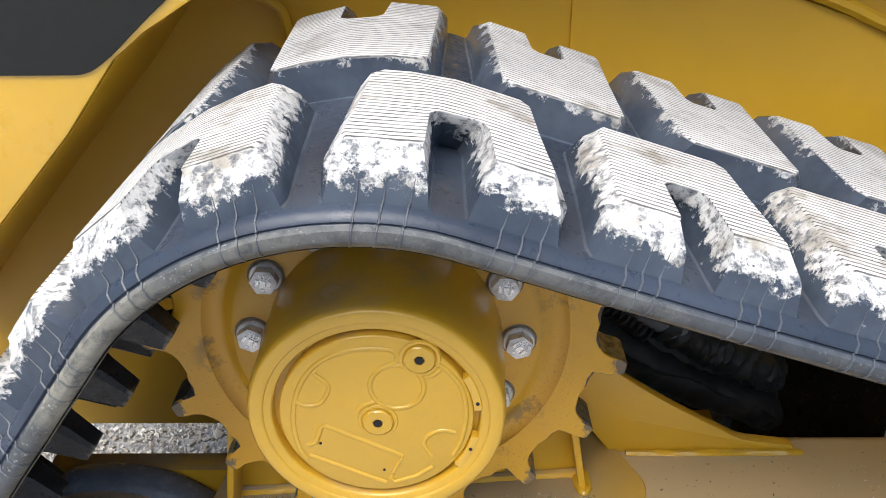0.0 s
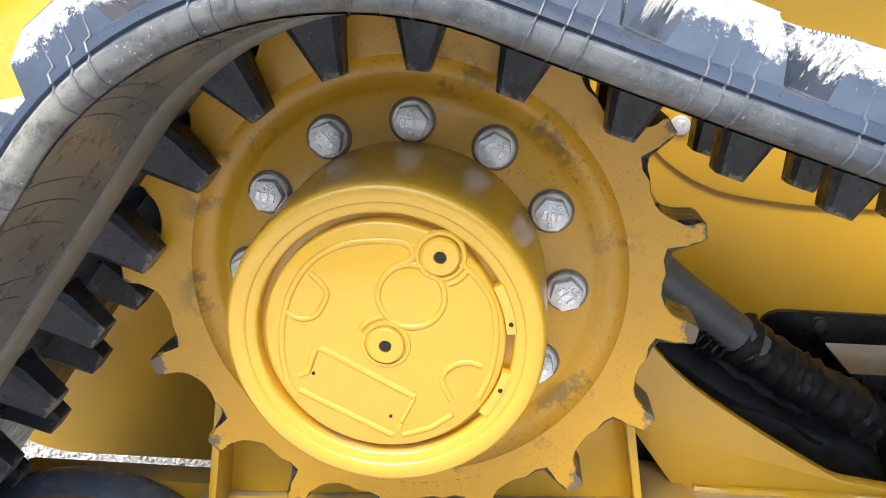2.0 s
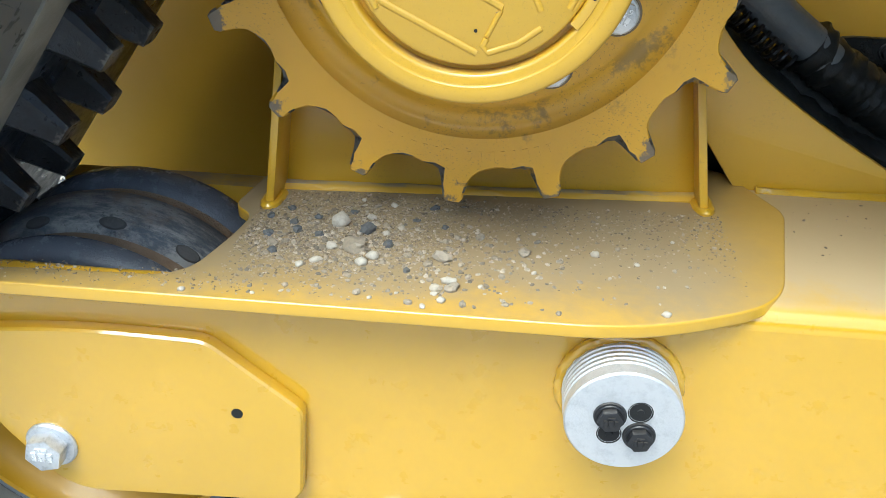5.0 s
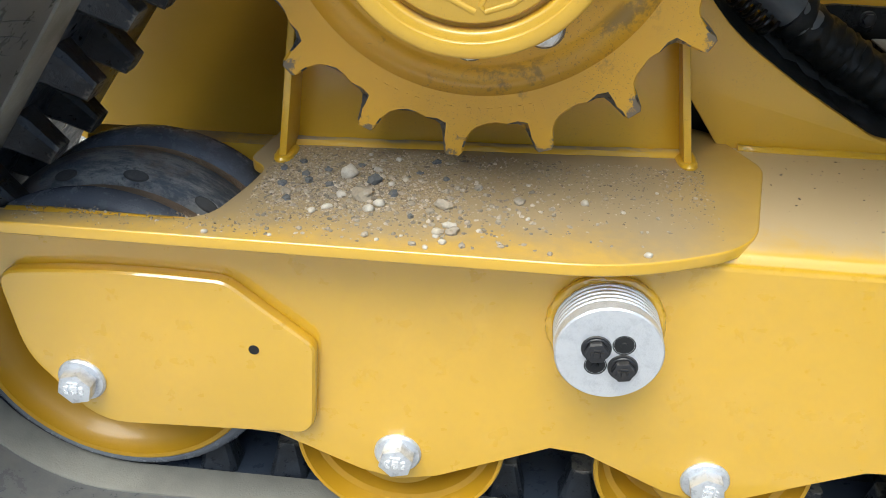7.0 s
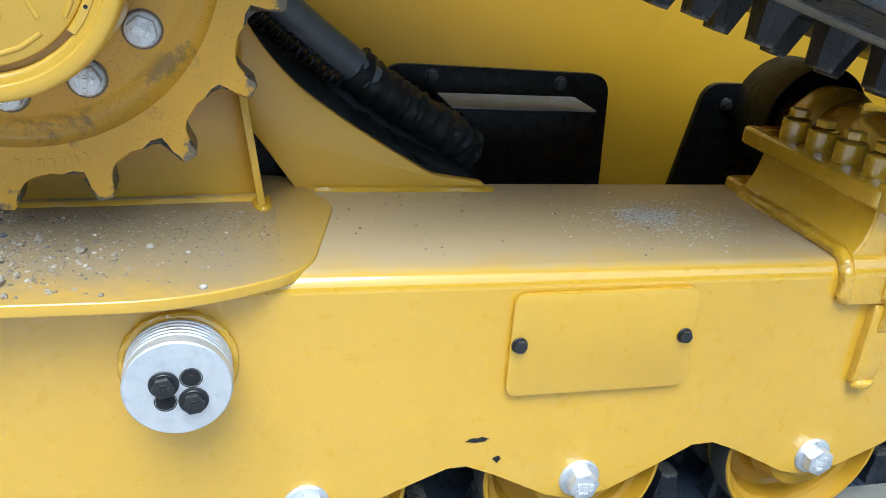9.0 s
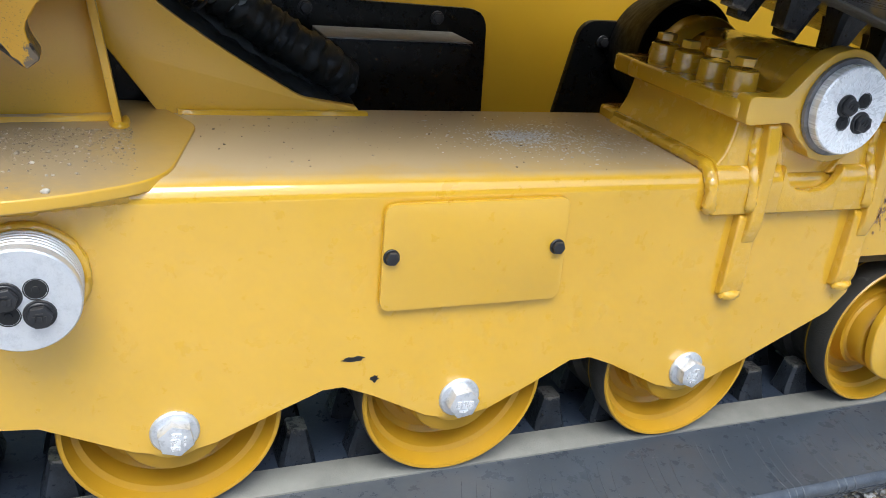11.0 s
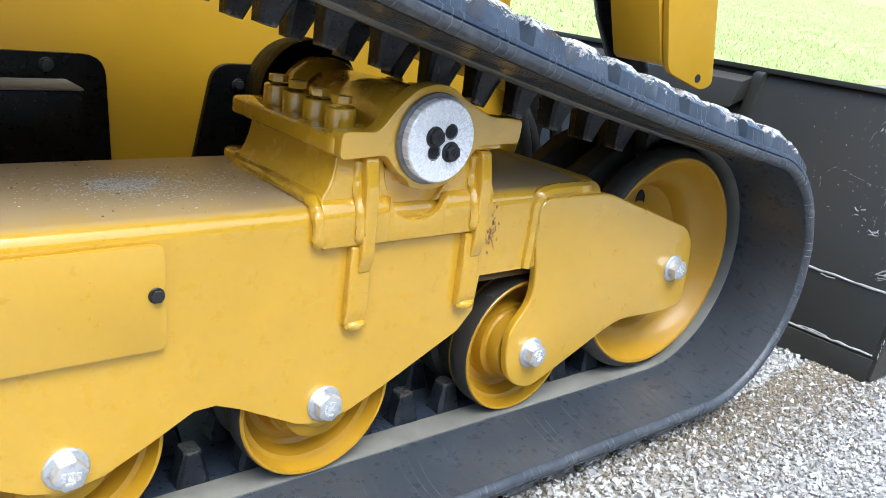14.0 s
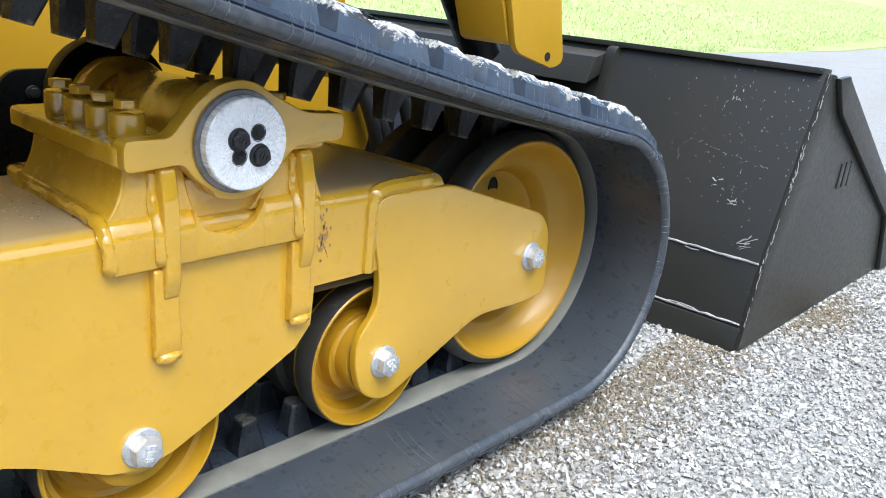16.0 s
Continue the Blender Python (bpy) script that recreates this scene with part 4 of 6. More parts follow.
# cast characters along the rim, too worn to read: plain bars
for q, a in enumerate([-118 + 3.1 * n_ for n_ in range(8)] + [-91 + 2.9 * n_ for n_ in range(8)]):
    m = at_axle @ pose(0.181 * math.cos(radians(a)), 0.0941, 0.181 * math.sin(radians(a)), 0, -(a + 90), 0)
    h_ = 0.0085
    w_ = (0.0018, 0.0045, 0.0035)[q % 3]
    finish("cast_bar", moved(box(-w_ / 2, w_ / 2, -0.0007, 0.001, -h_ / 2, h_ / 2, 0), m), M_SPROCKET, sprocket)
for k in range(12):
    a = radians(88 - 30 * k)
    m = pose(SX + 0.12 * math.cos(a), 0.0955, SZ + 0.12 * math.sin(a), 0, 37 * k % 60, 0)
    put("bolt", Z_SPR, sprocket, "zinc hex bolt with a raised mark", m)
ring = bpy.data.meshes.new("spot face")
rb = lathe([(0.0146, 0.0), (0.0156, -0.0007), (0.0166, -0.0004), (0.0172, 0.0005)], 32)
rb.to_mesh(ring), rb.free()
ring.materials.append(M_SPROCKET)
ring.shade_smooth()
for k in range(12):
    a = radians(88 - 30 * k)
    put("spot_face", ring, sprocket, "", pose(SX + 0.12 * math.cos(a), 0.0955, SZ + 0.12 * math.sin(a)))

# final drive hub
HUBY = -0.020
hub_prof = [(0.1045, 0.0953), (0.1045, 0.04), (0.1030, 0.03), (0.1028, -0.004), (0.1018, -0.0145), (0.1006, -0.0185), (0.0985, HUBY), (0.0902, HUBY), (0.0893, HUBY + 0.0004), (0.0886, HUBY + 0.0017), (0.0840, HUBY + 0.0021), (0.0826, HUBY + 0.0028), (0.0818, HUBY + 0.0040), (0.0816, HUBY + 0.0135), (0.0750, HUBY + 0.0135)]
hub = finish("final_drive_hub", moved(lathe(hub_prof, 96), at_axle), M_HUB, loader, "smooth yellow final drive housing with a round cover", 40)
cov_prof = [(0.0768, HUBY + 0.0136), (0.0768, HUBY + 0.0050), (0.0762, HUBY + 0.0037), (0.0750, HUBY + 0.003), (0, HUBY + 0.003)]
hub_cover = finish("hub_cover", moved(lathe(cov_prof, 80), at_axle), M_HUB, hub, "", 40)
CY = HUBY + 0.003


def on_cover(u, w):
    return SX + u, SZ + w


def ridge(points, r=0.0016, name="raised_rib"):
    finish(name, tube([(SX + u, CY + 1.5 * r - 0.0013, SZ + w) for u, w in points], 1.5 * r, 12), M_HUB, hub_cover)


def arc(cx, cz, r, a0, a1, n=24):
    return [(cx + r * math.cos(radians(a0 + (a1 - a0) * k / n)), cz + r * math.sin(radians(a0 + (a1 - a0) * k / n))) for k in range(n + 1)]


for u, w in ((0.001, -0.004), (0.035, 0.056)):
    bm = lathe([(0.0165, CY + 0.0006), (0.0155, CY - 0.001), (0.0135, CY - 0.001), (0.0128, CY + 0.0016), (0.0120, CY - 0.0024), (0.0110, CY - 0.0034), (0.0041, CY - 0.0034), (0.0038, CY - 0.0028), (0.0038, CY + 0.004), (0, CY + 0.004)], 40)
    plug = finish("plug", moved(bm, pose(SX + u, 0, SZ + w)), M_HUB, hub_cover, "", 30)
    finish("hex_socket", moved(hexagon(0.0035, 0.0012, 0), pose(SX + u, CY - 0.0026, SZ + w, 0, 12, 0)), M_HOLE, plug, "dark disc painting the shade in the hex socket")
ridge(arc(0.0170, 0.0290, 0.0208, 0, 360, 40), 0.0016)
plateau = [(-0.058, -0.044), (-0.064, -0.030), (-0.066, -0.004), (-0.061, 0.023), (-0.048, 0.046), (-0.030, 0.059), (-0.008, 0.064), (0.010, 0.064), (0.0165, 0.061), (0.018, 0.055), (0.0145, 0.051), (0.006, 0.047), (0.000, 0.041)]
ridge([(p.x, p.y) for p in curve([(u, w, 0) for u, w in plateau], 5)], 0.0017)
ridge(arc(0.001, -0.004, 0.0185, 95, 150, 10), 0.0015)
ridge(arc(0.035, 0.056, 0.0185, -75, -25, 10), 0.0015)
rim_line = [(0.047, 0.052), (0.057, 0.043), (0.0675, 0.026), (0.0705, 0.002), (0.067, -0.022), (0.060, -0.039)]
ridge([(p.x, p.y) for p in curve([(u, w, 0) for u, w in rim_line], 6)], 0.0016)
ridge([(p.x, p.y) for p in curve([(-0.062, 0.015, 0), (-0.055, 0.011, 0), (-0.046, 0.012, 0), (-0.040, 0.018, 0), (-0.036, 0.030, 0), (-0.046, 0.042, 0)], 6)], 0.0015)
ridge([(p.x, p.y) for p in curve([(0.043, -0.041, 0), (0.037, -0.027, 0), (0.042, -0.018, 0), (0.052, -0.014, 0), (0.062, -0.016, 0)], 6)], 0.0016)
ridge([(0.044, -0.051), (0.030, -0.0615), (0.012, -0.068), (0.0085, -0.064), (0.011, -0.059)], 0.0016)
ridge([(-0.0565, -0.029), (-0.050, -0.026), (-0.0445, -0.0105), (-0.0415, -0.0085), (0.0195, -0.0400), (0.0175, -0.044)], 0.0019)
ridge([(0.0175, -0.044), (0.0110, -0.058)], 0.0012)
ridge([(-0.0560, -0.0390), (0.0050, -0.0685)], 0.0019)
for u, w in ((-0.046, -0.0265), (0.004, -0.0545)):
    finish("pin_hole", moved(lathe([(0, CY - 0.0008), (0.0011, CY - 0.0008), (0.0011, CY + 0.002)], 12), pose(SX + u, 0, SZ + w)), M_HOLE, hub_cover)
# stepped cut-outs at the rim of the cover, with two retaining lugs
for a0, a1, hole in ((5, 29, 10), (-38, -14, -23)):
    outer, inner = arc(0, 0, 0.0835, a0, a1, 10), arc(0, 0, 0.0770, a1, a0, 10)
    tab = finish("retaining_tab", prism([on_cover(*p) for p in outer + inner], HUBY + 0.0012, HUBY + 0.010, 0.001), M_PAINT, hub)
    u, w = 0.0805 * math.cos(radians(hole)), 0.0805 * math.sin(radians(hole))
    finish("pin_hole", moved(lathe([(0, HUBY + 0.0006), (0.0015, HUBY + 0.0006), (0.0015, HUBY + 0.003)], 12), pose(SX + u, 0, SZ + w)), M_HOLE, tab)

# motor housing, wall plate and ribs behind the sprocket
finish("motor_housing", moved(lathe([(0.0, 0.134), (0.15, 0.134), (0.155, 0.14), (0.155, 0.20), (0.13, 0.22), (0.13, WALL + 0.01)], 48), at_axle), M_LIGHTDUST, loader, "yellow drive motor housing")
wall_plate = prism([(-0.182, 0.446), (0.205, 0.446), (0.185, 0.60), (-0.165, 0.60)], 0.171, 0.186, 0.003)
for v in wall_plate.verts:
    v.co.y += 0.075 * v.co.x
finish("mount_wall", wall_plate, M_LIGHTDUST, loader, "yellow upright mounting plate behind the sprocket")
finish("weld_bead", tube(curve([(-0.18, 0.1545, 0.4580), (-0.1, 0.1605, 0.4575), (0.0, 0.1680, 0.4575), (0.1, 0.1755, 0.4575), (0.202, 0.1835, 0.4580)], 10), 0.0075, 10, wobble=0.0006), M_RAIL, deck)
for x0, x1, y0 in ((-0.1800, -0.164, 0.111), (0.2000, 0.176, 0.155)):
    back_y = 0.178 + 0.075 * x0
    pts = [(x0, y0, 0.4560), (x0, back_y, 0.4560), (x1, back_y, 0.60), (x1, y0 + 0.010, 0.60)]
    bm = bmesh.new()
    f = bm.faces.new([bm.verts.new(p) for p in pts])
    ext = bmesh.ops.extrude_face_region(bm, geom=[f])
    bmesh.ops.translate(bm, verts=[v for v in ext["geom"] if isinstance(v, bmesh.types.BMVert)], vec=(0.0075, 0, 0.0015))
    bmesh.ops.recalc_face_normals(bm, faces=bm.faces)
    soften(bm, 0.002)
    rib_ob = finish("rib", bm, M_LIGHTDUST, loader, "yellow upright gusset rib")
    foot = tube(curve([(x0 + 0.004, back_y, 0.4590), (x0 - 0.001, y0 + 0.028, 0.4590), (x0 - 0.0005, y0 + 0.004, 0.4595), (x0 + 0.004, y0 - 0.004, 0.4600), (x0 + 0.009, y0 + 0.004, 0.4595), (x0 + 0.010, y0 + 0.028, 0.4590)], 6), 0.0043, 10, wobble=0.0005, seed=3)
    finish("weld_bead", foot, M_LIGHTDUST, rib_ob)
finish("weld_bead", tube(curve([(0.262, 0.219, 0.4555), (0.30, 0.2185, 0.4550), (0.40, 0.219, 0.4555), (0.468, 0.220, 0.4545)], 8), 0.0052, 8, wobble=0.0006, seed=8), M_LIGHTDUST, beam_ob)
gus = rounded([(0.246, 0.452), (0.46, 0.452), (0.458, 0.464), (0.395, 0.473), (0.31, 0.522), (0.240, 0.570), (0.200, 0.615), (0.175, 0.66), (0.145, 0.59), (0.198, 0.518)], [0, 0.01, 0.01, 0.01, 0.1, 0.1, 0.05, 0, 0, 0])
finish("gusset_plate", prism(gus, 0.222, 0.236, 0.003), M_LIGHTDUST, loader, "yellow triangular gusset plate with a hollow edge")

# black sheet added to give the gap beside the rib its dark
finish("gap_backing", prism([(0.14, 0.36), (0.275, 0.36), (0.275, 0.47), (0.19, 0.56), (0.14, 0.60)], 0.262, 0.272, 0.002), M_BLACK, loader, "black sheet added for the dark gap behind the gusset")

# hoses and sleeve behind the gusset
hoses = finish("hydraulic_hose", tube(curve([(0.15, 0.325, 0.71), (0.25, 0.33, 0.622), (0.33, 0.335, 0.562), (0.36, 0.34, 0.540)], 8), 0.0205, 18), M_TUBE, loader, "dusty dark hydraulic hose end")
sl = curve([(0.318, 0.338, 0.568), (0.36, 0.342, 0.538), (0.40, 0.345, 0.512), (0.45, 0.355, 0.484), (0.48, 0.37, 0.460)], 14)


coil = []
for q in range(190):
    u = q / 189
    a = 2 * math.pi * 15 * u
    coil.append(Vector((0.185 + 0.115 * u, 0.318 + 0.008 * u, 0.640 - 0.088 * u)) + Vector((0.61, 0, 0.79)) * 0.0105 * math.cos(a) + Vector((0, 1, 0)) * 0.0105 * math.sin(a))
finish("spring_guard", tube(coil, 0.0022, 6), M_BOLT, hoses, "dark coiled spring round a thin hose")


def wrapped(path, radius, fold, seed, n=30):
    """Loose cloth round a hose: a tube whose skin is drawn into folds that run slantwise round it."""
    bm = bmesh.new()
    rings = []
    for i, p in enumerate(path):
        d = (path[min(i + 1, len(path) - 1)] - path[max(i - 1, 0)]).normalized()
        u = d.cross(Vector((0, 0.3, 1))).normalized()
        v = d.cross(u)
        ring_ = []
        for q in range(n):
            a = 2 * math.pi * q / n
            w = noise.noise(Vector((math.cos(a) * 1.2 + i * 0.55, math.sin(a) * 1.2, seed))) + 0.6 * noise.noise(Vector((i * 1.1 + 2.2 * math.cos(a + seed), math.sin(a) * 2.2, seed + 4))) + 0.3 * math.sin(i * 1.15 + 2.6 * math.cos(a + seed) + 4 * noise.noise(Vector((i * 0.25, math.cos(a), seed))))
            r = radius + fold * w
            ring_.append(bm.verts.new(p + (u * math.cos(a) + v * math.sin(a)) * r))
        rings.append(ring_)
    for p, q in zip(rings, rings[1:]):
        for i in range(n):
            bm.faces.new((p[i], p[(i + 1) % n], q[(i + 1) % n], q[i]))
    bm.faces.new(rings[0][::-1]), bm.faces.new(rings[-1])
    return bm


finish("cloth_sleeve", wrapped(sl, 0.0262, 0.0052, 3.1, 40), M_HOSE, hoses, "wrinkled black cloth hose sleeve", 70)
for q, (dy, dz, r, fold) in enumerate(((0.015, -0.038, 0.022, 0.002), (-0.004, -0.062, 0.026, 0.003), (0.03, -0.085, 0.026, 0.003))):
    pts = curve([(0.16, 0.34 + dy, 0.68 + dz), (0.27, 0.34 + dy, 0.588 + dz), (0.36, 0.345 + dy, 0.53 + dz), (0.46, 0.36 + dy, 0.48 + dz), (0.5, 0.4, 0.43 + dz)], 14)
    finish("hydraulic_hose", wrapped(pts, r, fold, 7.3 + q), M_HOSE, loader, "black hydraulic hose in a cloth wrap", 70)
sheet = bmesh.new()
bmesh.ops.create_grid(sheet, x_segments=24, y_segments=14, size=0.5)
for v in sheet.verts:
    u, w = v.co.x + 0.5, v.co.y + 0.5
    p = Vector((0.22 + 0.27 * u, 0.30 + 0.03 * u + 0.05 * w, 0.565 - 0.15 * u - 0.07 * w + 0.02 * w * u))
    p += Vector((0, 1, 0.4)) * 0.012 * noise.noise(Vector((u * 4, w * 3, 0.3)))
    v.co = p
bmesh.ops.solidify(sheet, geom=sheet.faces[:], thickness=0.003)
finish("rubber_flap", sheet, M_HOSE, loader, "loose black rubber flap under the hoses", 60)


# ---- rollers and idlers ----
def wheel_meshes(r_rim, r_tyre, hub_r, deep, drum_mat=None, cone=False):
    """Meshes of a three-flange wheel about the y axis: yellow outer bowl, rubber tyre, dark drum."""
    k = r_rim
    bowl = lathe([(0, 0.006), (hub_r * 0.86, 0.006), (hub_r * 0.95, 0.008), (hub_r, 0.012), (hub_r, deep * 0.55), (hub_r + 0.003, deep * 0.6), (hub_r + 0.008, deep * 0.6), (hub_r + 0.010, deep - 0.004), (hub_r + 0.014, deep), (k * 0.72, deep), (k * 0.78, deep - 0.004), (k * 0.815, deep - 0.014), (k * 0.845, deep * 0.58), (k * 0.90, 0.028), (k * 0.945, 0.018), (k * 0.955, 0.012), (k * 0.985, 0.0112), (k, 0.013), (k, 0.05)], 72)
    if cone:
        bowl = lathe([(0, 0.006), (hub_r * 0.86, 0.006), (hub_r, 0.012), (hub_r, deep * 0.7), (hub_r + 0.006, deep * 0.8), (k * 0.50, deep), (k * 0.60, deep), (k * 0.655, deep - 0.004), (k * 0.69, deep * 0.82), (k * 0.72, deep * 0.66), (k * 0.745, deep * 0.62), (k * 0.80, deep * 0.60), (k * 0.86, deep * 0.52), (k * 0.91, 0.032), (k * 0.945, 0.020), (k * 0.965, 0.0125), (k * 0.99, 0.0112), (k, 0.013), (k, 0.05)], 88)
    tyre = lathe([(k, 0.013), (k + (r_tyre - k) * 0.3, 0.0145), (k + (r_tyre - k) * 0.75, 0.020), (r_tyre, 0.028), (r_tyre, 0.044), (r_tyre - 0.003, 0.050), (k * 0.985, 0.050)], 72)
    t = r_tyre
    drum = lathe([(k * 0.98, 0.0505), (k * 0.97, 0.0555), (k * 0.88, 0.058), (k * 0.88, 0.090), (t - 0.012, 0.0905), (t - 0.004, 0.094), (t - 0.002, 0.105), (t - 0.002, 0.125), (t - 0.004, 0.134), (t - 0.012, 0.1365), (k * 0.8, 0.137), (k * 0.8, 0.186), (t - 0.004, 0.187), (t, 0.191), (t, 0.216), (t - 0.004, 0.220), (0, 0.222)], 64)
    out = []
    for nm, b, m in (("bowl", bowl, M_SHADED_BOWL), ("tyre", tyre, M_TYRE), ("drum", drum, drum_mat or M_TYRE)):
        me = bpy.data.meshes.new(nm)
        b.to_mesh(me)
        b.free()
        me.materials.append(m)
        me.shade_smooth()
        me.set_sharp_from_angle(angle=radians(32))
        out.append(me)
    return out


def wheel(name, meshes, x, z, label, bolt_y=None, turn=0.0, shift=0.0):
    at = pose(x, shift, z, 0, turn, 0)
    w = put(name, meshes[0], loader, label, at)
    put("tyre", meshes[1], w, "dark rubber tyre", at)
    put("drum", meshes[2], w, "dusty black inner flanges", at)
    if bolt_y is not None:
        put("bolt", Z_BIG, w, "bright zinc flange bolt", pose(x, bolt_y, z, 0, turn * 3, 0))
    return w


small = wheel_meshes(0.1012, 0.1030, 0.050, 0.053)
for i, x in enumerate((-0.050, 0.237, 0.522, 0.811)):
    wheel("track_roller", small, x, 0.2135, "yellow dished track roller behind the beam", 0.002, 31 * i)
wheel("track_roller", small, 1.152, 0.2135, "yellow dished track roller on the front arm", -0.0025, 17, 0.006)
large = wheel_meshes(0.1780, 0.1900, 0.055, 0.084, M_INSIDE, True)
idler = wheel("front_idler", large, 1.460, 0.3035, "large yellow front idler wheel with a rubber tyre", -0.0025, 8, 0.004)


def rear_idler(x, z):
    """Rear idler: two glossy rounded flanges, a dusty drum between them with oval pockets, and rusty grooves."""
    at = pose(x, 0, z, 0, 8, 0)
    bowl, tyre, _ = wheel_meshes(0.148, 0.149, 0.055, 0.060)
    w = put("rear_idler", bowl, loader, "large dusty rear idler wheel with glossy black flanges", pose(x, 0.031, z, 0, 8, 0))
    near = [(0.146, 0.0440), (0.150, 0.0430), (0.156, 0.0455), (0.161, 0.0515), (0.1635, 0.059), (0.162, 0.066), (0.155, 0.070)]
    groove = [(0.156, 0.0692), (0.141, 0.073), (0.137, 0.082), (0.141, 0.092), (0.151, 0.0985)]
    drum = [(0.149, 0.097), (0.156, 0.099), (0.163, 0.108), (0.1675, 0.122), (0.1685, 0.138), (0.167, 0.150), (0.162, 0.158), (0.152, 0.162)]
    groove2 = [(0.155, 0.1605), (0.146, 0.164), (0.144, 0.172), (0.148, 0.178), (0.155, 0.1815)]
    far_ = [(0.150, 0.180), (0.158, 0.183), (0.1635, 0.190), (0.166, 0.202), (0.165, 0.215), (0.160, 0.224), (0.1, 0.227)]
    finish("flange", moved(lathe(near, 96), at), M_FLANGE, w, "glossy black flange with a dusty rim", 40)
    finish("flange", moved(lathe(far_, 96), at), M_FLANGE, w, "glossy black flange", 40)
    finish("groove", moved(lathe(groove, 80), at), M_GROOVE, w, "rust-brown groove", 40)
    finish("groove", moved(lathe(groove2, 80), at), M_GROOVE, w, "rust-brown groove", 40)
    mid_ = finish("drum", moved(lathe(drum, 96), at), M_DRUM, w, "dusty blue-grey drum", 40)
    # pockets are thin discs in a darker tone than the drum
    for k in range(14):
        a = radians(12 + 360 / 14 * k)
        bm = lathe([(0, -0.0012), (0.85, -0.0010), (1.0, 0.0006), (1.0, 0.004)], 20)
        bm.transform(Matrix.Diagonal((0.0125, 1.0, 0.0062, 1.0)))
        tip = Matrix.Translation((0.1598 * math.cos(a), 0.1030, 0.1598 * math.sin(a))) @ Matrix.Rotation(math.pi / 2 - a, 4, "Y") @ Matrix.Rotation(radians(-55), 4, "X")
        finish("pocket", moved(bm, at @ tip), M_POCKET, mid_, "dark oval pocket", 40)
    return w


rear_idler(-0.342, 0.278)
for k in range(3):
    a = radians(88 + 72 * k)
    bm = lathe([(0.0, 0.0832), (0.9, 0.0832), (1.0, 0.0815), (1.12, 0.0835)], 24)
    bm.transform(Matrix.Diagonal((0.0105, 1.0, 0.0165, 1.0)))
    finish("hole", moved(bm, pose(1.461 + 0.088 * math.cos(a), 0.004, 0.304 + 0.088 * math.sin(a), 0, 90 - math.degrees(a), 0)), M_HOLE, idler, "dark disc painting the shade in a lightening hole")
# pins of the rollers under the beam
for x, z, y in [(x, 0.2135, 0.001) for x in (-0.050, 0.237, 0.522, 0.811)] + [(1.152, 0.2135, 0.006)]:
    finish("roller_axle", moved(lathe([(0, y + 0.004), (0.033, y + 0.004), (0.034, y + 0.008), (0.034, 0.24), (0, 0.24)], 32), pose(x, 0, z)), M_PAINT, loader, "yellow roller axle end")

# ---- front arm ----
arm_poly = rounded([(1.1224, 0.3959), (1.1264, 0.4425), (1.2643, 0.4425), (1.4813, 0.3695), (1.5036, 0.3401), (1.5096, 0.2337), (1.4549, 0.2266), (1.3414, 0.2316), (1.1974, 0.1688), (1.1609, 0.1525), (1.1153, 0.1728), (1.1021, 0.2184), (1.1041, 0.2560), (1.1386, 0.2914), (1.1366, 0.3431)], [0.01, 0.03, 0.02, 0.02, 0.02, 0.02, 0.03, 0.03, 0.03, 0.04, 0.04, 0.03, 0.02, 0.03, 0.02])
arm = finish("front_arm", prism(arm_poly, -0.0045, 0.0085, 0.003, 3), M_PAINT, loader, "yellow front idler arm plate with rounded corners", 40)
finish("far_plate", prism(arm_poly, 0.236, 0.256, 0.003, 1), M_PAINT, arm)
wl = [(1.118, 0.002, 0.346), (1.120, 0.002, 0.397), (1.122, 0.002, 0.437), (1.138, 0.002, 0.450), (1.18, 0.004, 0.451), (1.225, 0.006, 0.450)]
finish("weld_bead", tube(curve(wl, 8), 0.010, 8, wobble=0.0008, seed=4), M_PAINT, arm)
nose = flat(rounded([(1.235, 0.004), (1.258, 0.03), (1.252, 0.20), (1.235, 0.25)], 0.02), 0.40, 0.457, 0.008, 2)
finish("beam_nose", nose, M_LIGHTDUST, beam_ob)
# rust spots on the beam beside the bracket
for q in range(44):
    rnd = random.Random(100 + q)
    cx, cz, w = 1.036 + abs(rnd.gauss(0, 0.010)), 0.405 + rnd.gauss(0, 0.024), rnd.uniform(0.0008, 0.0034)
    pts = [(cx + w / 2 * math.cos(a) * rnd.uniform(0.6, 1.2), cz + w * 0.9 * math.sin(a) * rnd.uniform(0.6, 1.2)) for a in (2 * math.pi * j / 9 for j in range(9))]
    finish("rust_spot", prism(pts, -0.0007, 0.0005, 0), M_RUST, beam_ob)

# ---- torsion axle bracket ----
AX, AZ = 0.918, 0.5315
ALONG_X = Matrix(((0, 1, 0, 0), (1, 0, 0, 0), (0, 0, 1, 0), (0, 0, 0, 1)))


def saddle_piece(x0, x1):
    """A stretch of thick sheet folded over the beam's rounded edge."""
    out = [(-0.011 + 0.026 - 0.026 * math.cos(radians(q)), 0.4425 + 0.026 * math.sin(radians(q))) for q in range(0, 91, 10)]
    return prism([(-0.001, 0.412), (-0.011, 0.412)] + out + [(0.205, 0.4685), (0.205, 0.455), (0.012, 0.455)], x0, x1, 0.0014, 2)


pieces = [moved(saddle_piece(x0, x1), ALONG_X) for x0, x1 in ((0.784, 0.8715), (0.9525, 1.030))]
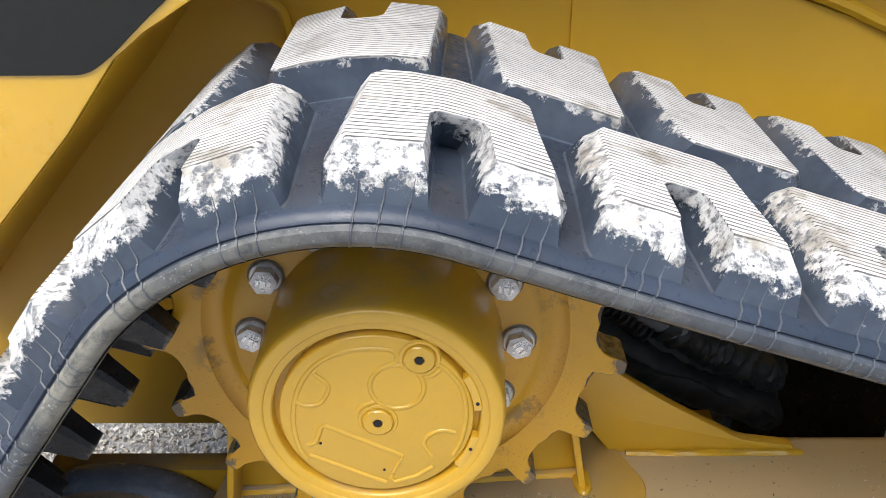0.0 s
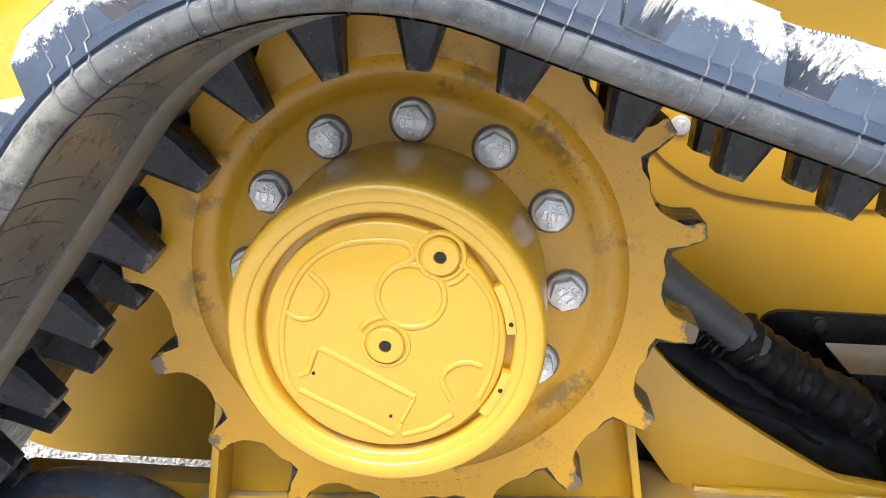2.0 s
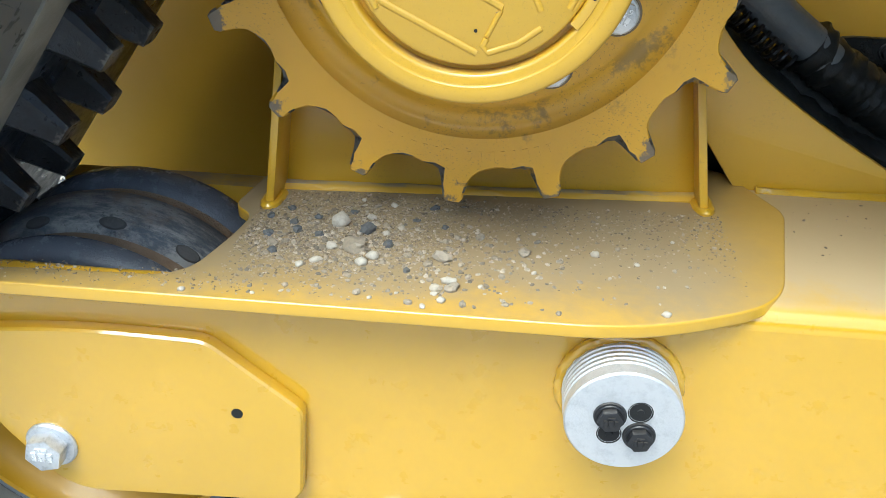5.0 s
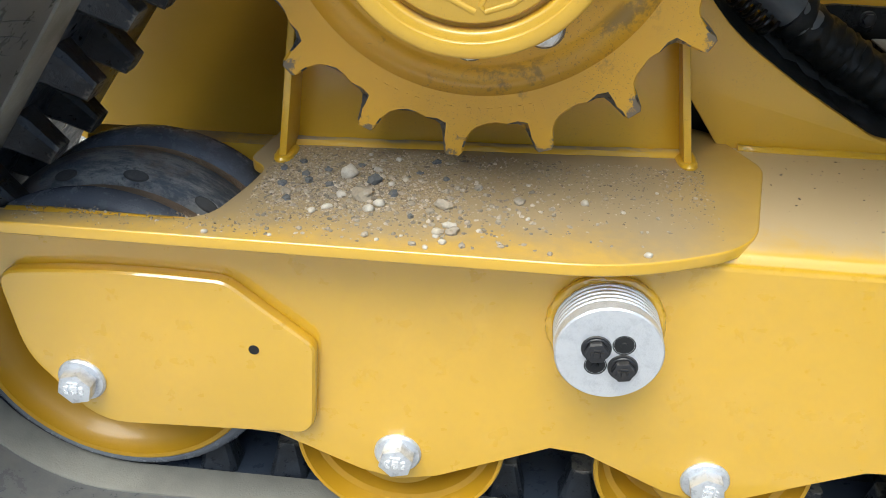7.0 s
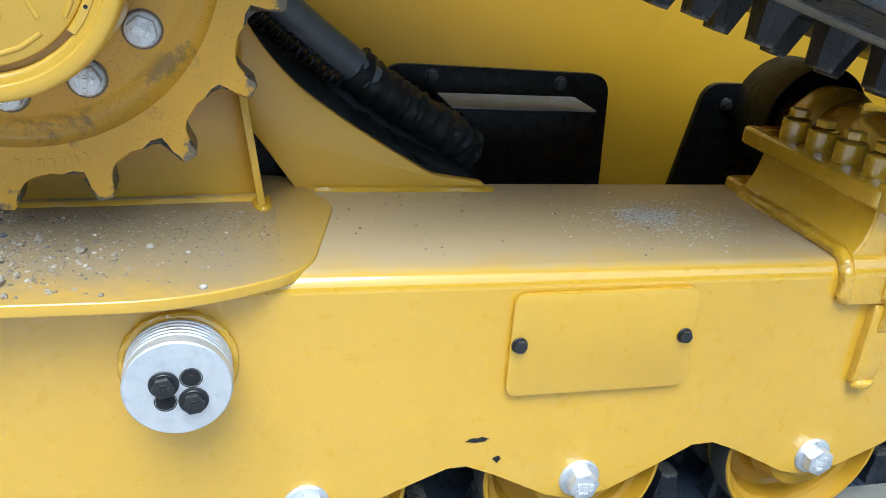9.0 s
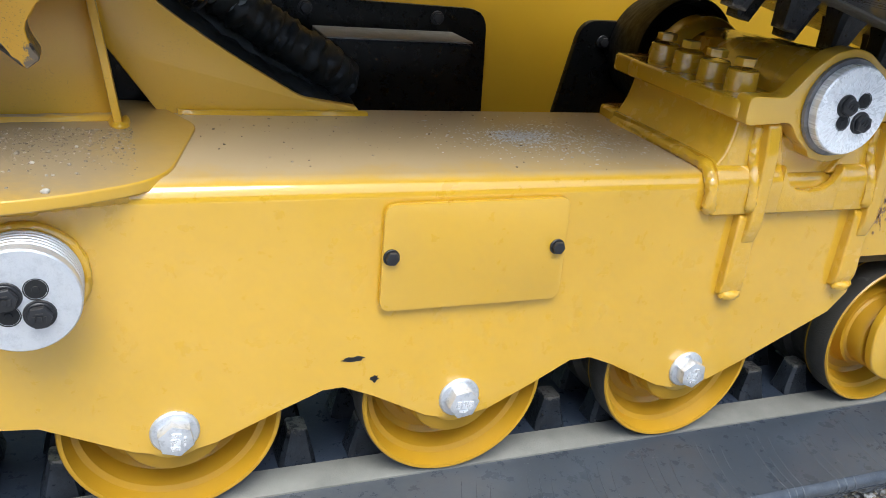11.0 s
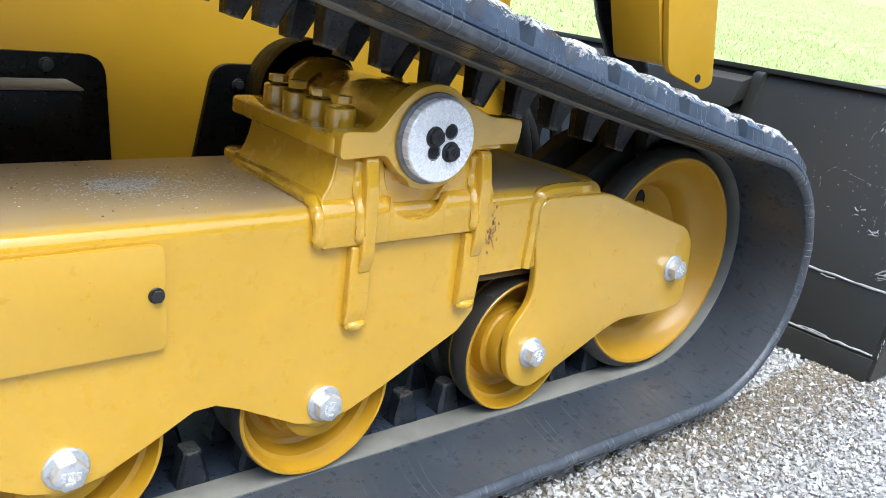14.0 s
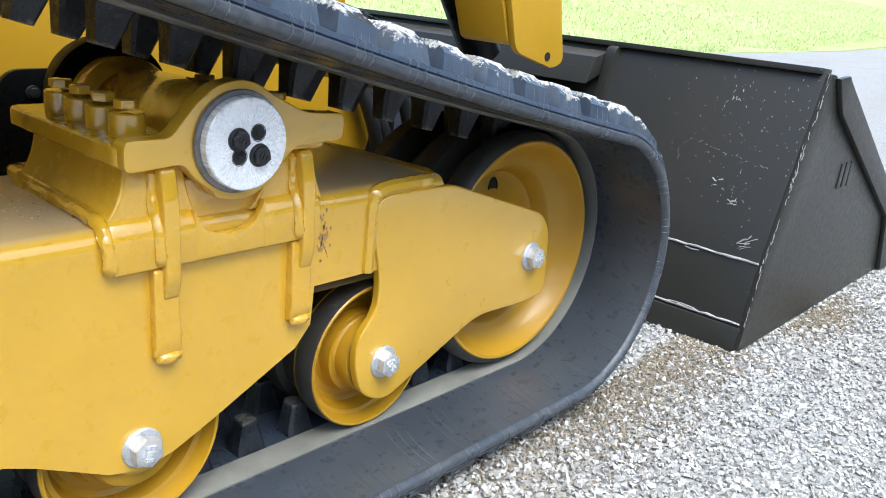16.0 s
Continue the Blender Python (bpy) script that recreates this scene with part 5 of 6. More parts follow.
scoop = [(0.870, 0.412), (0.954, 0.412), (0.954, 0.4655), (0.950, 0.456), (0.943, 0.445), (0.931, 0.438), (0.912, 0.4355), (0.893, 0.438), (0.881, 0.445), (0.874, 0.456), (0.870, 0.4655)]
pieces.append(prism(scoop, -0.0110, -0.0012, 0.0018, 2))
bracket = finish("axle_bracket", join(*pieces), M_GLOSS, loader, "thickly painted yellow axle saddle welded over the beam", 40)
for x0, x1 in ((0.796, 0.868), (0.962, 1.030)):
    ped = prism(rounded([(x0 - 0.020, 0.452), (x1 + 0.012, 0.452), (x1 + 0.003, 0.474), (x1 - 0.004, 0.518), (x0 + 0.010, 0.518), (x0 + 0.002, 0.482)], [0, 0, 0.01, 0.004, 0.004, 0.03]), 0.000, 0.205, 0.012, 4)
    for v in ped.verts:
        v.co.y += max(0.0, v.co.z - 0.470) * 0.12 if v.co.y < 0.1 else 0.0
    finish("pedestal", ped, M_GLOSS, bracket)
finish("tube_seat", box(0.862, 0.968, 0.006, 0.200, 0.450, 0.495, 0.006, 3), M_GLOSS, bracket)
finish("toe", flat(rounded([(0.782, 0.205), (0.83, 0.200), (0.83, 0.250), (0.788, 0.250)], 0.014), 0.452, 0.468, 0.006, 3), M_GLOSS, bracket)
for sgn in (-1, 1):
    c = AX + sgn * 0.085
    fl = flat(rounded([(c - 0.040, -0.006), (c + 0.040, -0.006), (c + 0.040, 0.246), (c - 0.040, 0.246)], 0.016), 0.513, 0.534, 0.005, 3)
    finish("flange", fl, M_GLOSS, bracket)
    for y in (0.045, 0.093, 0.141, 0.189):
        bx = AX + sgn * 0.088
        sp = finish("spacer", moved(lathe([(0.0, -0.024), (0.0155, -0.024), (0.0172, -0.0225), (0.0176, 0.0), (0, 0.0)], 28), pose(bx, y, 0.533, -90, 0, 0)), M_GLOSS, bracket, "", 30)
        put("bolt", Y_BOLT, sp, "paint-covered hex bolt", pose(bx, y, 0.557, -90, 0, 20 * y * 100))
# front yoke with two wings round the axle end
yoke = [(AX - 0.122, 0.510), (AX - 0.062, 0.514), (AX - 0.048, 0.496), (AX - 0.030, 0.484)]
yoke += [(AX + 0.062 * math.cos(radians(a)), AZ + 0.062 * math.sin(radians(a))) for a in (-115, -90, -65)]
yoke += [(AX + 0.050, 0.498), (AX + 0.072, 0.520), (AX + 0.138, 0.522), (AX + 0.140, 0.552), (AX + 0.085, 0.556)]
yoke += [(AX + 0.062 * math.cos(radians(a)), AZ + 0.062 * math.sin(radians(a))) for a in (45, 70, 90, 115, 140)]
yoke += [(AX - 0.075, 0.540), (AX - 0.122, 0.541)]
finish("yoke", prism(rounded(yoke, 0.008, 3), -0.014, 0.008, 0.004, 3), M_PAINT, bracket, "", 40)
def slanted(bm, y0, kx, kz):
    for v in bm.verts:
        v.co.x += kx * (v.co.y - y0)
        v.co.z += kz * (v.co.y - y0)
    return bm


tube_ = slanted(lathe([(0.0, -0.0120), (0.053, -0.0120), (0.054, -0.004), (0.054, 0.25), (0.040, 0.27), (0.040, 0.34), (0, 0.345)], 48), 0.0, 0.085, -0.05)
finish("axle_tube", moved(tube_, pose(AX, 0, AZ)), M_GLOSS, bracket, "yellow torsion axle tube")
finish("collar", moved(lathe([(0.053, 0.226), (0.061, 0.233), (0.0655, 0.240), (0.0660, 0.246), (0.0660, 0.262), (0.045, 0.268)], 48), pose(0.932, 0, 0.519)), M_GLOSS, bracket)
boot = slanted(lathe([(0.040, 0.330), (0.070, 0.326), (0.0715, 0.288), (0.073, 0.282), (0.0775, 0.280), (0.079, 0.283), (0.0825, 0.375), (0.0825, WALL - 0.002), (0.05, WALL)], 56), 0.28, 0.40, -0.11)
finish("rubber_boot", moved(boot, pose(0.932, 0, 0.525)), M_BOOT, bracket, "black rubber seal ring round the axle")
# ribs down the beam's face
for x, w, top in ((0.842, 0.017, 0.512), (1.010, 0.017, 0.512)):
    pts = [(0.006, top), (-0.009, top), (-0.0165, 0.478), (-0.0185, 0.400), (-0.0125, 0.377), (-0.002, 0.377)]
    rib = finish("rib", moved(prism(rounded(pts, [0, 0.006, 0.01, 0.006, 0.004, 0]), x - w / 2, x + w / 2, 0.0030, 3), ALONG_X), M_GLOSS, bracket, "", 40)
    foot = [(0.002, 0.410), (-0.0095, 0.410), (-0.0115, 0.402), (-0.0115, 0.326), (-0.0085, 0.313), (0.002, 0.311)]
    low_bar = moved(prism(rounded(foot, [0, 0.005, 0.005, 0.008, 0.006, 0]), x - w / 2 - 0.009, x + w / 2 - 0.0005, 0.0042, 3), ALONG_X)
    for v in low_bar.verts:
        v.co += Vector((0.0012 * noise.noise(v.co * 90), 0.0012 * noise.noise(v.co * 70 + Vector((5, 0, 0))), 0))
        if v.co.z < 0.335 and v.co.x > x:
            v.co.x += 0.004
    finish("rib_foot", low_bar, M_GLOSS, rib, "", 40)
    blob = tube(curve([(x + w / 2 + 0.004, -0.004, 0.312), (x, -0.0085, 0.3115), (x - w / 2 - 0.007, -0.005, 0.3125)], 6), [0.003] + [0.0055] * 11 + [0.003], 10, wobble=0.0008, seed=7)
    finish("weld_bead", blob, M_GLOSS, rib)
    side_weld = curve([(x - w / 2 - 0.001, -0.0105, 0.414), (x - w / 2 - 0.002, -0.0120, 0.430), (x - w / 2 - 0.0025, -0.0085, 0.450), (x - w / 2 - 0.0025, -0.0010, 0.468), (x - w / 2 - 0.002, 0.003, 0.488), (x - w / 2 - 0.001, 0.005, 0.508)], 5)
    finish("weld_bead", tube(side_weld, [0.003] + [0.0062 + 0.0006 * math.sin(0.9 * j) for j in range(24)] + [0.004], 12, wobble=0.0009, seed=9), M_GLOSS, rib)
finish("weld_bead", tube(curve([(0.784, -0.004, 0.412), (0.782, -0.006, 0.430), (0.781, -0.0015, 0.448), (0.781, 0.010, 0.459), (0.782, 0.04, 0.4600), (0.784, 0.10, 0.4590), (0.788, 0.20, 0.4580)], 6), [0.004] + [0.0072 + 0.0005 * math.sin(0.8 * j) for j in range(20)] + [0.0065] * 16, 12, wobble=0.0010, seed=5), M_GLOSS, bracket)
finish("weld_bead", tube([(0.79, -0.003, 0.4125), (0.85, -0.0035, 0.4120), (0.90, -0.003, 0.4122), (1.02, -0.003, 0.4125)], 0.0042, 10), M_PAINT, bracket)


def axle_cap(x, z, r, front, back, label, turn=0.0, metal_=None):
    """A round aluminium end cap with grooves, two black screws and dark discs for the shade in two holes."""
    prof = [(0, front), (r * 0.97, front), (r, front + 0.0015)]
    y = front + 0.011
    prof += [(r, y)]
    while y + 0.006 < back:
        prof += [(r * 0.985, y + 0.0008), (r * 0.985, y + 0.0022), (r * 1.01, y + 0.003), (r * 1.01, y + 0.0052)]
        y += 0.0052
    prof += [(r * 1.01, back), (0, back)]
    cap = finish("axle_cap", moved(lathe(prof, 64), pose(x, 0, z)), metal_, loader, label, 25)
    k = r / 0.043
    for u, w in ((-0.0105, 0.0050), (0.0120, -0.0110)):
        put("bolt", B_CAP, cap, "black hex cap screw", pose(x + u * k, front, z + w * k, 0, turn, 0))
        finish("washer", moved(lathe([(0, front - 0.0018), (0.0118, front - 0.0018), (0.0122, front), (0, front)], 24), pose(x + u * k, 0, z + w * k)), M_BOLT, cap)
    for u, w in ((0.0105, 0.0100), (-0.0095, -0.0110)):
        hb = lathe([(0.0092, front - 0.0004), (0.0085, front - 0.0005), (0.0082, front + 0.0002), (0.0078, front - 0.0002), (0.003, front - 0.0002), (0.0026, front - 0.0012), (0, front - 0.0012)], 24)
        finish("screw_hole", moved(hb, pose(x + u * k, 0, z + w * k)), M_HOLE, cap, "dark disc painting the shade in a screw hole")
    return cap


axle_cap(0.1255, 0.3795, 0.0435, -0.045, 0.001, "bright aluminium axle end cap with black screws", 0, M_ALU)
finish("weld_bead", tube([(0.1255 + 0.0455 * math.cos(radians(q)), -0.002, 0.3785 + 0.0455 * math.sin(radians(q))) for q in range(0, 361, 4)], 0.0044, 10, wobble=0.0006), M_PAINT, beam_ob)
axle_cap(AX, AZ, 0.0475, -0.031, -0.008, "bright scraped aluminium axle end cap on the saddle", 30, cap_metal("scraped aluminium cap", AX, AZ))
finish("seal_ring", moved(lathe([(0.047, -0.0135), (0.0520, -0.0137), (0.0530, -0.0155), (0.0520, -0.0185), (0.047, -0.0187)], 48), pose(AX, 0, AZ)), M_BARE, loader, "dull steel ring behind the cap")

# ---- rubber track ----
NEUT = 0.010          # from the inner face to the cord line
Y0, Y1 = -0.116, 0.335  # the belt's edges


def track_path():
    """The cord line as a closed, evenly spaced loop in x and z, from the sprocket's top towards the front."""
    circles = [(0.0, 0.704, 0.201 + NEUT), (1.478, 0.3025, 0.1965 + NEUT), (-0.342, 0.284, 0.176 + NEUT)]

    def tangent(a, b):
        d = np.array(b[:2]) - np.array(a[:2])
        dist = np.hypot(*d)
        base = math.atan2(d[1], d[0])
        off = math.acos((a[2] - b[2]) / dist)
        return base + off

    t01, t12, t20 = tangent(circles[0], circles[1]), tangent(circles[1], circles[2]), tangent(circles[2], circles[0])
    pts = []

    def arc_pts(c, a0, a1):
        while a1 > a0:
            a1 -= 2 * math.pi
        for q in np.linspace(a0, a1, 90):
            pts.append((c[0] + c[2] * math.cos(q), c[1] + c[2] * math.sin(q)))

    def run(p, q, sag):
        for s in np.linspace(0, 1, 60)[1:-1]:
            pts.append((p[0] + (q[0] - p[0]) * s, p[1] + (q[1] - p[1]) * s - sag * 4 * s * (1 - s)))

    def on(c, a):
        return c[0] + c[2] * math.cos(a), c[1] + c[2] * math.sin(a)

    arc_pts(circles[0], math.pi / 2, t01)
    run(on(circles[0], t01), on(circles[1], t01), SAG)
    arc_pts(circles[1], t01, t12)
    run(on(circles[1], t12), on(circles[2], t12), 0.0)
    arc_pts(circles[2], t12, t20)
    run(on(circles[2], t20), on(circles[0], t20), 0.0)
    arc_pts(circles[0], t20, math.pi / 2)
    p = np.array(pts)
    p = p[np.r_[True, np.hypot(*np.diff(p, axis=0).T) > 1e-5]]
    return p


SAG = 0.026
P = track_path()
LEN = np.r_[0, np.cumsum(np.hypot(*np.diff(np.vstack([P, P[:1]]), axis=0).T))]
TOTAL = LEN[-1]
PX, PZ = np.r_[P[:, 0], P[0, 0]], np.r_[P[:, 1], P[0, 1]]
PITCHES = 2 * round(TOTAL / 0.0787 / 2)
PITCH = TOTAL / PITCHES


def along(s):
    """The cord line's point and its outward normal at a length s."""
    s = s % TOTAL
    d = 0.006
    x, z = np.interp(s, LEN, PX), np.interp(s, LEN, PZ)
    a, b = (s - d) % TOTAL, (s + d) % TOTAL
    tx, tz = np.interp(b, LEN, PX) - np.interp(a, LEN, PX), np.interp(b, LEN, PZ) - np.interp(a, LEN, PZ)
    q = math.hypot(tx, tz)
    return x, z, -tz / q, tx / q, tx / q, tz / q


def on_track(s, y, n_):
    x, z, nx, nz, _, _ = along(s)
    return Vector((x + nx * n_, y, z + nz * n_))


def band(section, steps=420, closed=True):
    """A strip round the whole track from a cross-section of (y, height over the cord line)."""
    bm = bmesh.new()
    rings = []
    for i in range(steps):
        x, z, nx, nz, _, _ = along(TOTAL * i / steps)
        rings.append([bm.verts.new((x + nx * h, y, z + nz * h)) for y, h in section])
    m = len(section)
    for i in range(steps):
        p, q = rings[i], rings[(i + 1) % steps]
        for j in range(m if closed else m - 1):
            bm.faces.new((p[j], q[j], q[(j + 1) % m], p[(j + 1) % m]))
    return bm


bead = [(Y0 + 0.012, -NEUT), (Y0 + 0.005, -NEUT + 0.0015), (Y0 + 0.0012, -NEUT + 0.006), (Y0, -0.001), (Y0 + 0.0008, 0.0045), (Y0 + 0.0028, 0.0062), (Y0 + 0.0016, 0.0078), (Y0 + 0.004, 0.0125), (Y0 + 0.012, 0.0145)]
far_bead = [(Y0 + Y1 - y, h) for y, h in bead[::-1]]
track = finish("rubber_track", band(bead + far_bead), M_RUBBER, loader, "dusty black rubber track with chalky tread blocks", 50)
rim = [(Y0 + 0.0105, -NEUT - 0.0006), (Y0 + 0.004, -NEUT + 0.0008), (Y0 - 0.0008, -NEUT + 0.005), (Y0 - 0.0022, -0.002), (Y0 - 0.0014, 0.0035), (Y0 + 0.0022, 0.0056)]
finish("edge_bead", band(rim, closed=False), M_BEAD, track, "dusty worn grey bead along the track edge", 50)
finish("inner_face", band([(Y0 + 0.006, -NEUT - 0.0008), (0.016, -NEUT - 0.0008)], closed=False), M_INNER, track, "smooth dark inner face of the track")
finish("roller_path", band([(0.014, -NEUT), (0.014, -NEUT - 0.003), (0.0165, -NEUT - 0.004), (0.054, -NEUT - 0.004), (0.056, -NEUT)], closed=False), M_STRIP, track, "pale worn strip where the rollers run")


def tapered(low, high, h0, h1, s0, name, mat, mid=None, clean=0.0):
    """A moulded block on the track, from a base outline and a top outline of (length, y); bent to follow the belt."""
    levels = [(low, h0)] + (list(mid) if mid else []) + [(high, h1)]
    bm = bmesh.new()
    flat_l, high_l = bm.loops.layers.uv.new("flat"), bm.loops.layers.uv.new("height")
    info = {}
    rings = []
    for outline, h in levels:
        ring_ = []
        for u, y in outline:
            v = bm.verts.new(on_track(s0 + u, y, h))
            info[v] = (u, y, h)
            ring_.append(v)
        rings.append(ring_)
    m = len(low)
    for p, q in zip(rings, rings[1:]):
        for i in range(m):
            bm.faces.new((p[i], p[(i + 1) % m], q[(i + 1) % m], q[i]))
    bm.faces.new(rings[-1])
    for f in bm.faces:
        for lp in f.loops:
            u, y, h = info[lp.vert]
            lp[flat_l].uv, lp[high_l].uv = (u, y), (h, clean)
    bmesh.ops.recalc_face_normals(bm, faces=bm.faces)
    bmesh.ops.triangulate(bm, faces=[f for f in bm.faces if len(f.verts) > 4])
    me = bpy.data.meshes.new(name)
    bm.to_mesh(me)
    bm.free()
    me.materials.append(mat)
    me.shade_smooth()
    me.set_sharp_from_angle(angle=radians(38))
    return me


def block_outline(half, near, far, notch, depth, side, inset, rnd):
    """An arch-shaped outline whose notch opens towards the near edge (side = 1) or the far edge (side = -1)."""
    h = half - inset
    nt = notch + inset * 0.7
    cut = 0.010
    pts = []
    d = near + depth - inset * 0.8
    for a, b in ((-h + 0.002, near), (-nt, near), (-nt * 0.9, d - 0.008), (-nt * 0.55, d), (nt * 0.55, d), (nt * 0.9, d - 0.008), (nt, near), (h - 0.002, near), (h + 0.002, near + cut), (h - 0.002, (near + far) / 2), (h - 0.006, far - cut), (h - 0.012, far), (h * 0.5, far), (0.0, far), (-h * 0.5, far), (-h + 0.012, far), (-h + 0.006, far - cut), (-h + 0.002, (near + far) / 2), (-h - 0.002, near + cut)):
        pts.append((a + rnd.uniform(-0.0012, 0.0012), b))
    if side < 0:
        pts = [(-a, 0.219 - b) for a, b in pts]
    return pts


S_LUG = 0.211 * radians(4.0)
S_BLOCK = 0.211 * radians(14.6)
HT = 0.046
for i in range(PITCHES // 2):
    for side in (1, -1):
        rnd = random.Random(i * 2 + side)
        s0 = S_BLOCK + 2 * PITCH * i + (0 if side > 0 else PITCH)
        far = 0.064 if side > 0 else 0.118
        s0 += 0 if side > 0 else 0.008
        flare = block_outline(0.0735, Y0 + 0.011, far + 0.016, 0.006, 0.112, side, 0.0, random.Random(1))
        base = block_outline(0.068, Y0 + 0.012, far + 0.010, 0.011, 0.104, side, 0.0, random.Random(1))
        shoulder = block_outline(0.0662, Y0 + 0.021, far + 0.004, 0.0135, 0.088, side, 0.002, random.Random(i + 5))
        top = block_outline(0.0645, Y0 + 0.041, far, 0.015, 0.066, side, 0.006, rnd)
        top = [(u * 0.98, y - 0.0058) for u, y in top]
        lip = [(u, y) for u, y in top]
        top = [(u * 0.975, y * 0.975 + (-0.0008 if side > 0 else 0.0025)) for u, y in top]
        shoulder = [(u, y - 0.003) for u, y in shoulder]
        me = tapered(flare, top, 0.0125, HT, s0, "tread_block", M_TREAD, [(base, 0.0155), (shoulder, 0.0335), (lip, HT - 0.0016)], 0.0 if side > 0 else 0.6)
        put("tread_block", me, track, "")

for i in range(PITCHES):
    for row, (ya, yb) in enumerate(((0.059, 0.091), (0.137, 0.169))):
        s0 = S_LUG + PITCH * i
        def rect(l, a, b, cut=0.005):
            return [(-l, a + cut), (-l + cut, a), (l - cut, a), (l, a + cut), (l, b - cut), (l - cut, b), (-l + cut, b), (-l, b - cut)]
        low = rect(0.0212, ya - 0.004, yb + 0.003)
        mid = [(rect(0.0188, ya, yb), -NEUT - 0.010)]
        me = tapered(low, rect(0.0102, ya + 0.005, yb - 0.002, 0.003), -NEUT + 0.002, -NEUT - 0.0430, s0, "drive_lug", M_LUG, mid)
        put("drive_lug", me, track, "")

# thin moulding lines in threes across the bead
ribs = []
for i in range(PITCHES):
    for k in (-1, 0, 1):
        s0 = S_LUG + PITCH * i + k * 0.0125 + 0.002 * math.sin(i * 1.7 + k)
        pts = [on_track(s0 + 0.0005 * q, y, h) for q, (y, h) in enumerate([(Y0 + 0.011, -NEUT - 0.0002), (Y0 + 0.004, -NEUT + 0.001), (Y0 - 0.0012, -NEUT + 0.005), (Y0 - 0.0026, -0.002), (Y0 - 0.0018, 0.0036), (Y0 + 0.0022, 0.0063), (Y0 + 0.0012, 0.0078), (Y0 + 0.0040, 0.0126), (Y0 + 0.0112, 0.0150), (Y0 + 0.0124, 0.0170), (Y0 + 0.0145, 0.0235), (Y0 + 0.0168, 0.0305)])]
        ribs.append(tube(pts, [0.0008] * 8 + [0.0007, 0.0006, 0.0003, 0.0002], 5))
tagged(finish("edge_moulding", join(*ribs), M_MOULD, track, "fine raised moulding lines on the track edge"), kind="stuff")
inner_ribs = []
for i in range(PITCHES):
    for k in (-1, 0, 1):
        s0 = S_LUG + PITCH * i + k * 0.0135 + 0.002 * math.sin(i * 1.7 + k)
        pts = [on_track(s0 - 0.029 * u ** 1.7, Y0 + 0.007 + (0.104 + 0.009 * k) * u, -NEUT - 0.0004) for u in (0, 0.1, 0.2, 0.35, 0.5, 0.65, 0.8, 1.0)]
        inner_ribs.append(tube(pts, [0.0007, 0.0009, 0.0009, 0.0009, 0.0009, 0.0008, 0.0007, 0.0003], 5))
tagged(finish("inner_ridging", join(*inner_ribs), M_LINE, track, "faint curved ridges across the inner face"), kind="stuff")

# ---- front of the machine ----
# arm and cab are out of view, added to block sky above the body
finish("upper_arm", prism(rounded([(-0.95, 1.20), (-0.5, 1.14), (1.1, 1.12), (1.52, 1.06), (1.74, 1.25), (1.4, 1.38), (-0.9, 1.42)], 0.03), 0.27, 0.42, 0.01), M_SHADED_YELLOW, loader, "unseen yellow lift arm added above the track to shade the wall")
finish("cab_side", prism([(-0.62, 0.99), (1.0, 0.99), (0.9, 1.95), (-0.5, 1.95)], 0.47, 1.15, 0.02), M_BLACK, loader, "unseen black cab added above the body to block sky")
lift = finish("lift_arm", prism(rounded([(1.680, 0.586), (1.800, 0.553), (1.834, 0.566), (1.79, 0.74), (1.74, 1.25), (1.575, 1.25), (1.638, 0.72)], [0.02, 0.02, 0.015, 0.02, 0, 0, 0.02]), 0.236, 0.250, 0.003), M_SHADED_YELLOW, loader, "yellow lift arm plate with a pin hole")
finish("inner_web", prism([(1.672, 0.604), (1.685, 0.595), (1.645, 0.73), (1.58, 1.25), (1.565, 1.25), (1.630, 0.715)], 0.252, 0.37, 0.004), M_SHADED_YELLOW, lift)
finish("hole", moved(lathe([(0, 0.2348), (0.0085, 0.2348), (0.0085, 0.24)], 20), pose(1.778, 0, 0.577)), M_HOLE, lift)
finish("hydraulic_cylinder", tube([(1.80, 0.42, 0.56), (1.72, 0.42, 0.68), (1.50, 0.42, 1.15)], 0.042, 20), M_BLACK, loader, "black hydraulic cylinder")
finish("cross_member", box(1.42, 1.62, 0.52, 1.9, 0.30, 0.44, 0.01), M_BLACK, loader, "black cross member at the machine's front")
finish("front_plate", prism([(1.50, 0.10), (1.60, 0.12), (1.66, 0.62), (1.52, 0.66)], 0.60, 1.05, 0.01), M_BLACK, loader, "black front plate below the lift arm")

# black plate added so the gap behind the idler stays dark
finish("gap_plate", prism([(1.36, 0.12), (1.62, 0.12), (1.64, 0.60), (1.50, 0.64), (1.40, 0.58)], 0.49, 0.52, 0.004), M_BLACK, loader, "black plate added to darken the gap at the front corner")
for q, (x, z) in enumerate(((1.52, 0.44), (1.56, 0.40), (1.60, 0.47))):
    path_ = curve([(x - 0.10, 0.44 + 0.015 * q, z + 0.16), (x - 0.03, 0.42, z + 0.03), (x + 0.01, 0.425, z - 0.10), (x - 0.02, 0.45, z - 0.24)], 8)
    finish("hydraulic_hose", tube(path_, 0.013, 12), M_HOSE, loader, "black hydraulic hose at the machine's front corner")

# far track, mostly hidden behind the body
far_band = band([(1.30, -NEUT), (1.30, 0.03), (1.74, 0.03), (1.74, -NEUT)], steps=160)
finish("far_track", far_band, M_RUBBER, loader, "black rubber track on the machine's other side")

# ---- bucket ----
bucket = thing("bucket", (2.4, 0.8, GROUND), "scratched black steel loader bucket resting on the gravel", "bucket")
BY0, BY1 = -0.150, 1.75
